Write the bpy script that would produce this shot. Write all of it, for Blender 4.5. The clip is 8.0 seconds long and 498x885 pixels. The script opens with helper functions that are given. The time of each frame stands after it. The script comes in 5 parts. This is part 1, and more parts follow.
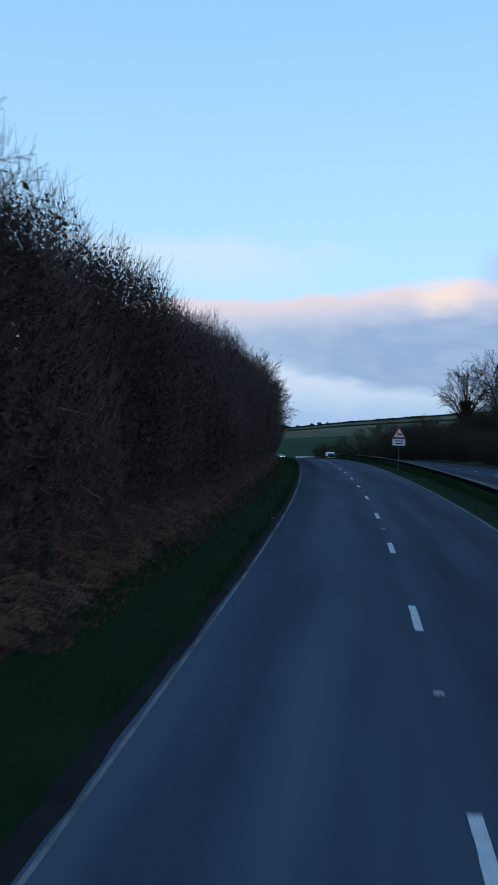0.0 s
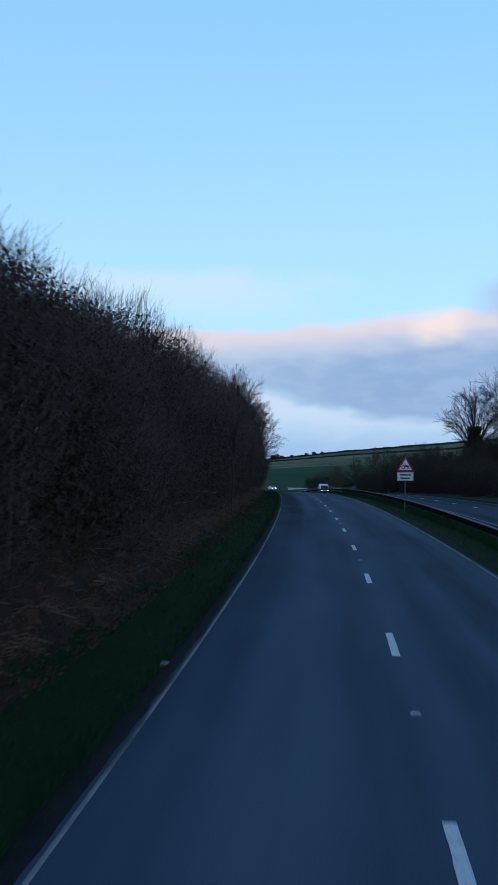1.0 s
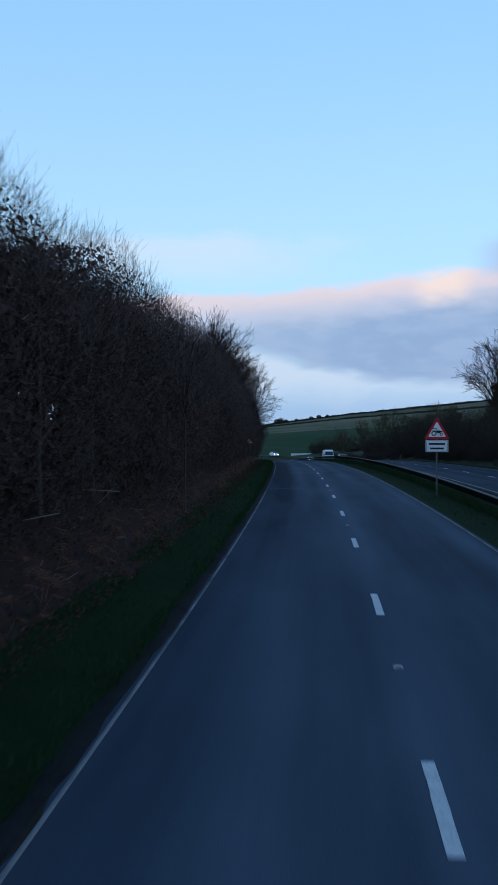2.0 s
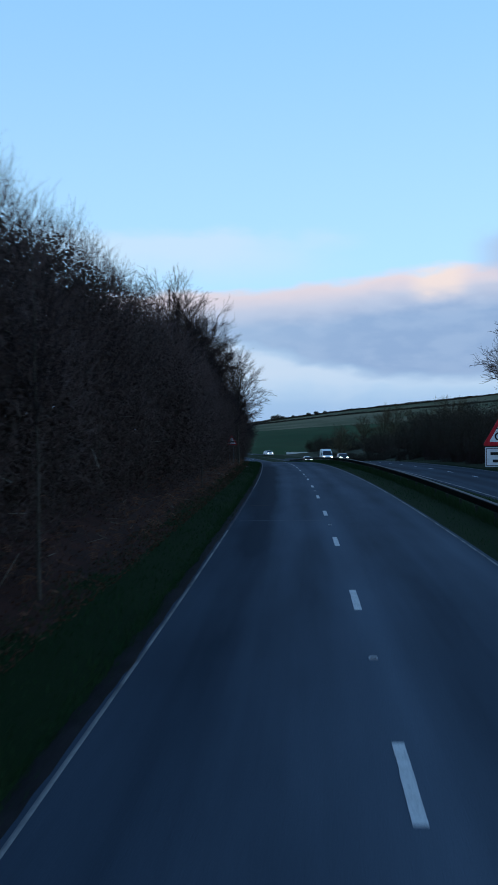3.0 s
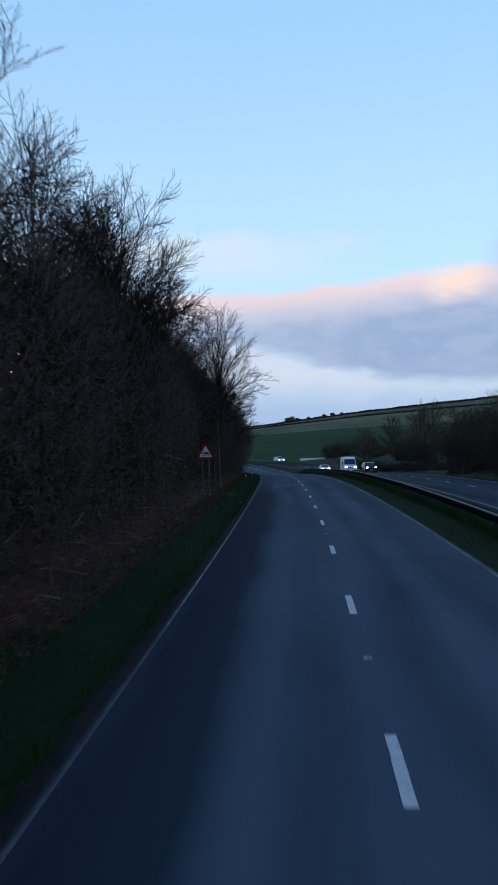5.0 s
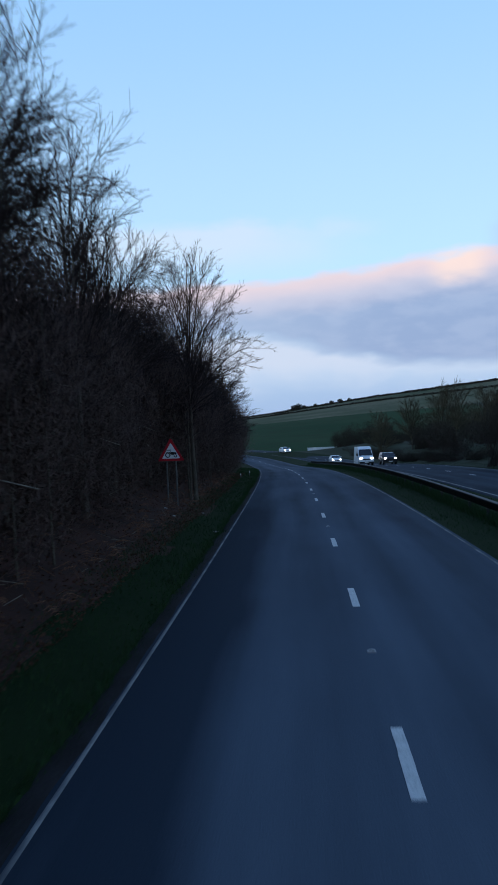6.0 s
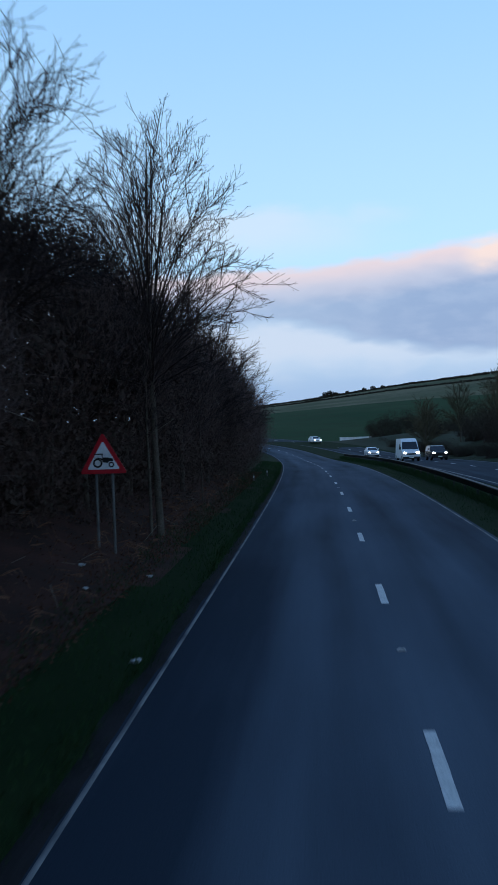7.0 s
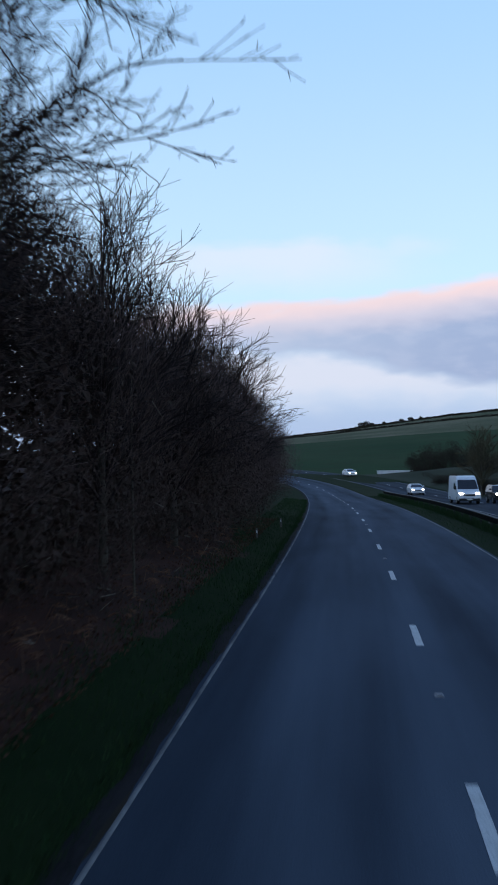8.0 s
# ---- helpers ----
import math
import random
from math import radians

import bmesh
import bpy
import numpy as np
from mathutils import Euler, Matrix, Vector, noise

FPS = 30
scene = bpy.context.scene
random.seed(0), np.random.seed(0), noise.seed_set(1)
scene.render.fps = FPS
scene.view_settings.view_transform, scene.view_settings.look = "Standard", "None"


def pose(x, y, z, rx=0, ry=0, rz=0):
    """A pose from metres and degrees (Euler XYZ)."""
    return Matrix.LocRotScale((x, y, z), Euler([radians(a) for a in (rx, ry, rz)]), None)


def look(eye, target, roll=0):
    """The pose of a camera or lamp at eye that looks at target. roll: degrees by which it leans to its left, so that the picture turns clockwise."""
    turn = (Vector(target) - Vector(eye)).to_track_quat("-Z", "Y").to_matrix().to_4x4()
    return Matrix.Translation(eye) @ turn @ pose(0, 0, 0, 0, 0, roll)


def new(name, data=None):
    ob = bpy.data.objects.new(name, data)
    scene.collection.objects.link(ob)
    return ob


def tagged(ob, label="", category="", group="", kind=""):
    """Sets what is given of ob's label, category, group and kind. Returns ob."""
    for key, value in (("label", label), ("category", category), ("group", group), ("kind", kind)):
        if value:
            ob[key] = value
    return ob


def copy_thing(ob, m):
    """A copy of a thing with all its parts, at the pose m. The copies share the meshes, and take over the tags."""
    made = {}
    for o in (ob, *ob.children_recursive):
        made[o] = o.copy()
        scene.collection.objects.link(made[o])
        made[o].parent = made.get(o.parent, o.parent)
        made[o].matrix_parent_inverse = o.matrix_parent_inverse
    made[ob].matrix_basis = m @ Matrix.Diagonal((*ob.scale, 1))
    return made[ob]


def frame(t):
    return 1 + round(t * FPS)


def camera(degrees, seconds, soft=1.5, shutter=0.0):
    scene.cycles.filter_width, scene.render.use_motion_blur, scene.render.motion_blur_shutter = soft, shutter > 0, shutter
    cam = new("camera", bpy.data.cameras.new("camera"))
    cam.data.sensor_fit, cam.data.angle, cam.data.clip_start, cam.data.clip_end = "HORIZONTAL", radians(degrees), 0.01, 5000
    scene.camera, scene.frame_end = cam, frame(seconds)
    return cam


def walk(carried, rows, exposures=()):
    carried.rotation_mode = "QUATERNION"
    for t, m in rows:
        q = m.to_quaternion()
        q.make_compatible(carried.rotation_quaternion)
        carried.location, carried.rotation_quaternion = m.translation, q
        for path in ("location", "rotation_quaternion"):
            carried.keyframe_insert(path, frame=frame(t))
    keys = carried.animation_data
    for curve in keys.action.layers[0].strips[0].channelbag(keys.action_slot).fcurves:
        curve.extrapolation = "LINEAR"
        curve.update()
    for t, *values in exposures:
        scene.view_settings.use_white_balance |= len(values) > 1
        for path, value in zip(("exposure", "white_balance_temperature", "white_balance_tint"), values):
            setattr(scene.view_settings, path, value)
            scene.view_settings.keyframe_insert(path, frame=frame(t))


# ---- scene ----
cam = camera(32.28, 8.0, soft=1.5, shutter=0.25)
PATH = [
    (0.0, pose(-1.124, -6.038, 3.432, 89.751, -1.425, 7.356)),
    (0.5, pose(-1.068, 2.661, 3.635, 90.515, -1.566, 9.223)),
    (1.0, pose(-1.119, 11.413, 3.799, 91.755, -1.049, 7.068)),
    (1.5, pose(-1.224, 20.129, 3.923, 88.753, -0.177, 7.803)),
    (1.7, pose(-1.300, 23.610, 4.018, 89.117, 0.011, 7.153)),
    (2.8, pose(-1.976, 42.710, 4.288, 89.593, 0.297, 8.741)),
    (3.0, pose(-2.119, 46.179, 4.365, 89.185, 0.430, 7.290)),
    (3.5, pose(-2.505, 54.917, 4.453, 89.057, 1.524, 6.075)),
    (4.0, pose(-3.070, 63.766, 4.488, 85.615, 2.006, 7.138)),
    (4.5, pose(-3.762, 72.649, 4.505, 88.893, 1.370, 8.157)),
    (4.7, pose(-4.045, 76.219, 4.480, 89.184, 0.806, 8.254)),
    (5.8, pose(-5.662, 95.908, 4.483, 89.943, 1.306, 9.000)),
    (6.0, pose(-5.967, 99.509, 4.460, 88.656, 2.311, 8.801)),
    (6.5, pose(-6.818, 108.530, 4.391, 87.867, 2.006, 8.935)),
    (7.0, pose(-7.794, 117.688, 4.324, 87.873, 1.874, 10.869)),
    (7.5, pose(-8.801, 126.850, 4.189, 88.031, 1.186, 11.246)),
    (8.0, pose(-9.820, 135.977, 4.017, 89.888, 0.790, 13.204)),
]
walk(cam, PATH, exposures=[
    (0.0, 0.03, 6500, 6), (0.5, 0.03, 6280, 4), (1.0, 0.04, 6280, 4), (1.5, 0.02, 6400, 6), (3.0, 0.0, 6350, 4), (3.5, -0.02, 6180, 0),
    (4.0, 0.03, 6850, 12), (4.5, 0.07, 6950, 11), (6.0, 0.05, 6720, 11), (6.5, 0.06, 6850, 10), (7.0, 0.04, 6620, 8), (7.5, 0.08, 6780, 12), (8.0, 0.14, 7200, 15)])

# ---- road line: distance along the lane line, its bends and its gradients ----
KNOT = [-10, 20, 50, 80, 110, 140, 165, 185, 205, 225, 245, 262, 285, 310, 420]
BEND = [0.0, 0.00145, 0.00092, 0.00054, 0.0006, 0.00037, 0.00076, 0.0007, 0.0007, 0.0006, 0.0008, 0.003, 0.006, 0.007, 0.007]
DIP = [-0.00035, -0.00041, -0.0002, -0.00035, -0.00024, -0.00034, -0.00034, -0.00039, -0.00035, 0.0, 0.0008, 0.0012, 0.0008, 0.0, 0.0]
S = np.arange(-220.0, 420.0, 1.0)
_b = np.where(S < -10, 0.0, np.interp(S, KNOT, BEND))
_d = np.where(S < -10, 0.0, np.interp(S, KNOT, DIP))
_i0 = int(np.argmin(np.abs(S)))
HEAD = np.cumsum(_b)
HEAD -= HEAD[_i0]
GRAD = np.cumsum(_d)
GRAD -= GRAD[_i0] - 0.025
RX, RY, RZ = np.cumsum(-np.sin(HEAD)), np.cumsum(np.cos(HEAD)), np.cumsum(GRAD)
RX, RY, RZ = RX - RX[_i0], RY - RY[_i0], RZ - RZ[_i0]
LEFT_EDGE, RIGHT_EDGE, BARRIER = -3.6, 3.89, 5.95
FAR_NEAR, FAR_FAR = 8.9, 16.6


def on(s, off=0.0, dz=0.0):
    """Places at s metres along the lane line, off metres to its right, dz above the road."""
    s, off, dz = np.broadcast_arrays(np.asarray(s, float), np.asarray(off, float), np.asarray(dz, float))
    a = np.interp(s, S, HEAD)
    return np.stack([np.interp(s, S, RX) + off * np.cos(a), np.interp(s, S, RY) + off * np.sin(a), np.interp(s, S, RZ) + dz], -1)


def smooth(a, b, x):
    u = np.clip((x - a) / (b - a), 0, 1)
    return u * u * (3 - 2 * u)


def wob(x, seed=0.0):
    """A smooth wobble between about -1 and 1."""
    return (np.sin(x * 0.37 + seed * 1.7) + np.sin(x * 0.91 + seed * 3.1 + 1.0) + np.sin(x * 0.171 + seed * 2.3) + 0.6 * np.sin(x * 2.13 + seed)) / 3.0


def land(x, y):
    """The height of the ground."""
    x, y = np.asarray(x, float), np.asarray(y, float)
    yy = np.clip(y, RY[0], RY[-1])
    a = np.interp(yy, RY, HEAD)
    o = (x - np.interp(yy, RY, RX)) * np.cos(a)
    z0 = np.interp(yy, RY, RZ)
    fade = 1 - smooth(285, 330, y)
    left = 0.06 * smooth(-3.8, -4.4, o) + 0.12 * smooth(-4.4, -6.2, o) + 1.1 * smooth(-6.0, -9.5, o) * fade + 3.2 * smooth(-9, -22, o) * fade + 2 * smooth(-22, -70, o) * fade
    right = 0.05 * smooth(4.0, 4.6, o) * (1 - smooth(8.2, 8.7, o)) + (0.3 * smooth(16.8, 18.5, o) + 2.6 * smooth(19, 27, o) + 5 * smooth(27, 120, o)) * fade
    near = z0 - 0.05 + left + right + 0.03 * wob(x * 3 + y, 1) * smooth(4.5, 6, np.abs(o - 0.2))
    foot = 322 + np.clip(-34 - x, 0, 400) * 0.75
    u = np.clip((y - foot) / (835.0 - 322.0), 0, 1)
    crest = 22.5 + 0.1 * np.clip(x, -420, 500)
    hill = -4.9 + (u * 0.8 + 0.2 * u * u) * (crest + 4.9) + 0.6 * wob(x * 0.05, 2) * u
    hill = hill - 30 * smooth(840, 1500, y)
    k = smooth(-6, 10, y - foot)
    return near * (1 - k) + hill * k


def along(s):
    """The turn of the road at s, in radians, as (heading, gradient)."""
    return float(np.interp(s, S, HEAD)), float(np.interp(s, S, GRAD))


def at(s, off, dz=0.0, turn=0.0):
    """A pose on the ground beside the road, facing along it, dz above the land."""
    q = on(s, off)
    h = float(land(q[0], q[1])) + dz
    return pose(q[0], q[1], h, 0, 0, math.degrees(along(s)[0]) + turn)


# ---- sky and light ----
world = bpy.data.worlds.new("sky")
scene.world = world
world.use_nodes = True
wn, wl = world.node_tree.nodes, world.node_tree.links
wn.clear()


def wmath(op, a, b=None, clamp=False):
    n = wn.new("ShaderNodeMath")
    n.operation, n.use_clamp = op, clamp
    for i, v in enumerate((a, b)):
        if v is None:
            continue
        if isinstance(v, (int, float)):
            n.inputs[i].default_value = v
        else:
            wl.new(v, n.inputs[i])
    return n.outputs[0]


def wstep(a, b, x):
    n = wn.new("ShaderNodeMapRange")
    n.interpolation_type = "SMOOTHSTEP"
    for i, v in enumerate((x, a, b)):
        if isinstance(v, (int, float)):
            n.inputs[i].default_value = v
        else:
            wl.new(v, n.inputs[i])
    return n.outputs[0]


def wmix(f, a, b):
    n = wn.new("ShaderNodeMix")
    n.data_type = "RGBA"
    wl.new(f, n.inputs[0])
    for i, v in ((6, a), (7, b)):
        if isinstance(v, tuple):
            n.inputs[i].default_value = (*v, 1)
        else:
            wl.new(v, n.inputs[i])
    return n.outputs[2]


SKY_STRENGTH = 0.15
sky = wn.new("ShaderNodeTexSky")
sky.sky_type, sky.sun_disc = "NISHITA", False
sky.sun_elevation, sky.sun_rotation = radians(6), radians(200)
sky.air_density, sky.dust_density, sky.ozone_density = 1.0, 0.4, 2.0
coords = wn.new("ShaderNodeTexCoord").outputs["Generated"]
sep = wn.new("ShaderNodeSeparateXYZ")
wl.new(coords, sep.inputs[0])
el = wmath("MULTIPLY", wmath("ARCSINE", sep.outputs[2]), 57.296)
az = wmath("MULTIPLY", wmath("ARCTAN2", sep.outputs[0], sep.outputs[1]), 57.296)
stretch = wn.new("ShaderNodeMapping")
stretch.inputs["Scale"].default_value = (1.0, 1.0, 2.6)
wl.new(coords, stretch.inputs[0])


def puff(scale, detail=5.0, rough=0.55):
    n = wn.new("ShaderNodeTexNoise")
    n.inputs["Scale"].default_value, n.inputs["Detail"].default_value, n.inputs["Roughness"].default_value = scale, detail, rough
    wl.new(stretch.outputs[0], n.inputs["Vector"])
    return wmath("SUBTRACT", n.outputs[0], 0.5)


soft, fine = puff(6.0, 3.0), puff(24.0, 4.0)
warp = wmath("ADD", wmath("MULTIPLY", soft, 1.7), wmath("MULTIPLY", fine, 0.9))
e2 = wmath("ADD", el, warp)
# the cloud's upper edge climbs to a brighter head, then falls again
swell = wmath("MULTIPLY", wmath("SUBTRACT", 1.0, wstep(0.0, 9.0, wmath("ABSOLUTE", wmath("SUBTRACT", az, 4.6)))), 0.4)
top = wmath("ADD", wmath("ADD", wmath("MULTIPLY", az, 0.052), 9.85), swell)
base = wmath("ADD", wmath("MULTIPLY", wstep(-10.0, 4.0, az), -2.3), 5.35)
K = 1.0 / SKY_STRENGTH
clear = wn.new("ShaderNodeMix")
clear.data_type, clear.blend_type = "RGBA", "MULTIPLY"
clear.inputs[0].default_value = 1.0
wl.new(sky.outputs[0], clear.inputs[6])
clear.inputs[7].default_value = (1.45, 1.95, 3.3, 1)


def tone(r, g, b):
    return tuple(((v / 255 + 0.055) / 1.055) ** 2.4 * K for v in (r, g, b))


def inv(x):
    return wmath("SUBTRACT", 1.0, x)


# a thin high veil, paler low down, then the white bank, the blue-grey cloud with its pink top, and the wisp above
veil = wmix(wstep(8.0, 32.0, el), tone(189, 227, 254), tone(155, 208, 257))
v = wn.new("ShaderNodeMix")
v.data_type = "RGBA"
wl.new(wmath("SUBTRACT", 0.85, wmath("MULTIPLY", wstep(28.0, 60.0, el), 0.65)), v.inputs[0])
wl.new(clear.outputs[2], v.inputs[6])
wl.new(veil, v.inputs[7])
c = wmix(wmath("MULTIPLY", inv(wstep(0.5, 9.0, el)), 0.85), v.outputs[2], tone(156, 184, 228))
bank = wmath("MULTIPLY", wstep(1.3, 4.0, e2), inv(wstep(wmath("SUBTRACT", base, 0.3), wmath("ADD", base, 0.9), e2)))
c = wmix(wmath("MULTIPLY", bank, 0.95), c, tone(204, 219, 243))
body = wmath("MULTIPLY", wstep(wmath("SUBTRACT", base, 0.3), wmath("ADD", base, 0.8), e2), inv(wstep(wmath("SUBTRACT", top, 0.7), wmath("ADD", top, 0.2), e2)))
rim = wstep(wmath("SUBTRACT", top, 3.2), wmath("SUBTRACT", top, 1.0), e2)
crest = wstep(wmath("SUBTRACT", top, 1.7), wmath("SUBTRACT", top, 0.4), e2)
glow = wmath("MULTIPLY", crest, wmath("ADD", 0.55, wmath("MULTIPLY", swell, 0.45)))
shade = wmix(rim, wmix(wstep(-14.0, 3.0, az), tone(166, 188, 222), tone(146, 170, 211)), tone(206, 205, 225))
mottle = wstep(-0.16, 0.16, wmath("ADD", wmath("MULTIPLY", fine, 0.8), wmath("MULTIPLY", soft, 0.9)))
shade = wmix(wmath("MULTIPLY", mottle, 0.3), shade, tone(180, 198, 230))
shade = wmix(glow, shade, tone(250, 222, 222))
head = wmath("MULTIPLY", inv(wstep(0.6, 2.4, wmath("ABSOLUTE", wmath("SUBTRACT", az, 5.2)))), wstep(wmath("SUBTRACT", top, 2.4), wmath("SUBTRACT", top, 1.0), e2))
shade = wmix(wmath("MULTIPLY", head, 0.8), shade, tone(255, 229, 220))
c = wmix(wmath("MULTIPLY", body, 0.93), c, shade)
wisp = wmath("MULTIPLY", wstep(9.0, 11.8, e2), inv(wstep(12.3, 13.4, e2)))
wisp = wmath("MULTIPLY", wisp, wmath("MULTIPLY", wstep(-24.0, -15.0, az), inv(wstep(-9.0, 1.0, wmath("ADD", az, wmath("MULTIPLY", soft, 16.0))))))
c = wmix(wmath("MULTIPLY", wisp, 0.62), c, tone(216, 230, 249))
dark = wmath("MULTIPLY", wmath("MULTIPLY", wstep(9.4, 10.6, e2), inv(wstep(11.4, 12.6, e2))), wstep(6.5, 9.5, az))
c = wmix(wmath("MULTIPLY", dark, 0.7), c, tone(176, 188, 222))
back = wn.new("ShaderNodeBackground")
back.inputs[1].default_value = SKY_STRENGTH
wl.new(c, back.inputs[0])
wl.new(back.outputs[0], wn.new("ShaderNodeOutputWorld").inputs[0])

sun = new("sun", bpy.data.lights.new("sun", "SUN"))
sun.data.energy, sun.data.angle, sun.data.color = 0.12, radians(12), (1.0, 0.8, 0.66)
sun.matrix_world = look((0, 0, 0), (0.34, 0.93, -0.12))


# ---- materials ----
def material(name, rough=0.8, metal=0.0):
    m = bpy.data.materials.new(name)
    m.use_nodes = True
    b = m.node_tree.nodes["Principled BSDF"]
    b.inputs["Roughness"].default_value, b.inputs["Metallic"].default_value = rough, metal
    return m, m.node_tree.nodes, m.node_tree.links, b


def grained(name, a, b, scale, rough=0.85, metal=0.0, bump=0.0, fine_scale=None, space="Object", c=None, lo=0.35, hi=0.65, spec=0.12):
    """A surface that varies between the colours a and b at one scale, and towards c at a finer one."""
    m, n, l, bs = material(name, rough, metal)
    bs.inputs["Specular IOR Level"].default_value = spec
    tc = n.new("ShaderNodeTexCoord")
    big = n.new("ShaderNodeTexNoise")
    big.inputs["Scale"].default_value, big.inputs["Detail"].default_value = scale, 6
    small = n.new("ShaderNodeTexNoise")
    small.inputs["Scale"].default_value, small.inputs["Detail"].default_value = fine_scale or scale * 9, 4
    for t in (big, small):
        l.new(tc.outputs[space], t.inputs["Vector"])
    ramp = n.new("ShaderNodeValToRGB")
    ramp.color_ramp.elements[0].position, ramp.color_ramp.elements[1].position = lo, hi
    ramp.color_ramp.elements[0].color, ramp.color_ramp.elements[1].color = (*a, 1), (*b, 1)
    l.new(big.outputs[0], ramp.inputs[0])
    mx = n.new("ShaderNodeMix")
    mx.data_type = "RGBA"
    ms = n.new("ShaderNodeMapRange")
    ms.inputs[1].default_value, ms.inputs[2].default_value, ms.inputs[4].default_value = 0.45, 0.7, 0.6
    l.new(small.outputs[0], ms.inputs[0])
    l.new(ms.outputs[0], mx.inputs[0])
    l.new(ramp.outputs[0], mx.inputs[6])
    mx.inputs[7].default_value = (*(c or tuple(v * 0.6 for v in a)), 1)
    l.new(mx.outputs[2], bs.inputs["Base Color"])
    if bump:
        bp = n.new("ShaderNodeBump")
        bp.inputs["Strength"].default_value, bp.inputs["Distance"].default_value = bump, 0.02
        l.new(small.outputs[0], bp.inputs["Height"])
        l.new(bp.outputs[0], bs.inputs["Normal"])
    return m


def road_surface(name, k=1.0):
    """Asphalt: wheel tracks and patches follow the lanes by the UV map (metres across, metres along)."""
    m, n, l, bs = material(name, 0.62)
    bs.inputs["Specular IOR Level"].default_value = 0.03
    uv = n.new("ShaderNodeUVMap")
    uv.uv_map = "lane"
    sp = n.new("ShaderNodeSeparateXYZ")
    l.new(uv.outputs[0], sp.inputs[0])

    def tex(sx, sy, scale, detail=5.0):
        mp = n.new("ShaderNodeMapping")
        mp.inputs["Scale"].default_value = (sx, sy, 1)
        l.new(uv.outputs[0], mp.inputs[0])
        t = n.new("ShaderNodeTexNoise")
        t.inputs["Scale"].default_value, t.inputs["Detail"].default_value = scale, detail
        l.new(mp.outputs[0], t.inputs["Vector"])
        return t.outputs[0]

    streak, patch, grit = tex(1.0, 0.035, 0.7), tex(1.0, 0.22, 0.55), tex(1, 1, 60.0, 3.0)
    wv = n.new("ShaderNodeMath")
    wv.operation = "COSINE"
    ph = n.new("ShaderNodeMath")
    ph.operation, ph.inputs[1].default_value = "MULTIPLY", 2 * math.pi / 1.8
    l.new(sp.outputs[0], ph.inputs[0])
    l.new(ph.outputs[0], wv.inputs[0])
    sm = n.new("ShaderNodeMath")
    sm.operation, sm.inputs[1].default_value = "MULTIPLY_ADD", 0.06
    l.new(wv.outputs[0], sm.inputs[0])
    l.new(streak, sm.inputs[2])
    av = n.new("ShaderNodeMath")
    av.operation, av.inputs[1].default_value = "MULTIPLY_ADD", 0.5
    l.new(patch, av.inputs[0])
    l.new(sm.outputs[0], av.inputs[2])
    # further on, the nearside half of the lane is darker
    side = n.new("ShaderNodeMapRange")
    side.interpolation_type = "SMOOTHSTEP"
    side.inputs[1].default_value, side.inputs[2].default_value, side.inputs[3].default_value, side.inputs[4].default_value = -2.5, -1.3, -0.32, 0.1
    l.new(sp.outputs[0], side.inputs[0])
    onset = n.new("ShaderNodeMapRange")
    onset.inputs[1].default_value, onset.inputs[2].default_value = 48.0, 72.0
    l.new(sp.outputs[1], onset.inputs[0])
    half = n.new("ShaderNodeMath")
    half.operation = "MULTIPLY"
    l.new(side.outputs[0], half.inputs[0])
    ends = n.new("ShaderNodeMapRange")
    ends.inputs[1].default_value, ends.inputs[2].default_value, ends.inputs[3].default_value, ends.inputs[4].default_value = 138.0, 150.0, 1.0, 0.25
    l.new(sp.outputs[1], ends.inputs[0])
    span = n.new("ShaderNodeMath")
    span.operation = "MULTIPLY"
    l.new(onset.outputs[0], span.inputs[0])
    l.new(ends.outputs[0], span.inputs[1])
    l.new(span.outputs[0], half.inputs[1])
    outer = n.new("ShaderNodeMapRange")
    outer.interpolation_type = "SMOOTHSTEP"
    outer.inputs[1].default_value, outer.inputs[2].default_value, outer.inputs[4].default_value = 0.4, 1.8, -0.11
    l.new(sp.outputs[0], outer.inputs[0])
    lanes = n.new("ShaderNodeMath")
    lanes.operation = "ADD"
    l.new(av.outputs[0], lanes.inputs[0])
    l.new(outer.outputs[0], lanes.inputs[1])
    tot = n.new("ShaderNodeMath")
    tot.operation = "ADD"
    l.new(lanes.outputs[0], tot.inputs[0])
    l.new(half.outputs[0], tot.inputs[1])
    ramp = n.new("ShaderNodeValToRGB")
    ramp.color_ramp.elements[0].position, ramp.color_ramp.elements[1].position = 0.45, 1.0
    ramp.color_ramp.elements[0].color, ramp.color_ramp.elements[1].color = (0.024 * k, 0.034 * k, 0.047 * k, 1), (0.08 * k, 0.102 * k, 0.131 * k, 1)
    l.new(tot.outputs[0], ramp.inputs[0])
    mx = n.new("ShaderNodeMix")
    mx.data_type, mx.blend_type = "RGBA", "OVERLAY"
    mx.inputs[0].default_value = 0.55
    l.new(ramp.outputs[0], mx.inputs[6])
    l.new(grit, mx.inputs[7])
    l.new(mx.outputs[2], bs.inputs["Base Color"])
    rr = n.new("ShaderNodeMapRange")
    rr.inputs[3].default_value, rr.inputs[4].default_value = 0.78, 0.92
    l.new(av.outputs[0], rr.inputs[0])
    l.new(rr.outputs[0], bs.inputs["Roughness"])
    bp = n.new("ShaderNodeBump")
    bp.inputs["Strength"].default_value, bp.inputs["Distance"].default_value = 0.5, 0.006
    l.new(grit, bp.inputs["Height"])
    l.new(bp.outputs[0], bs.inputs["Normal"])
    return m


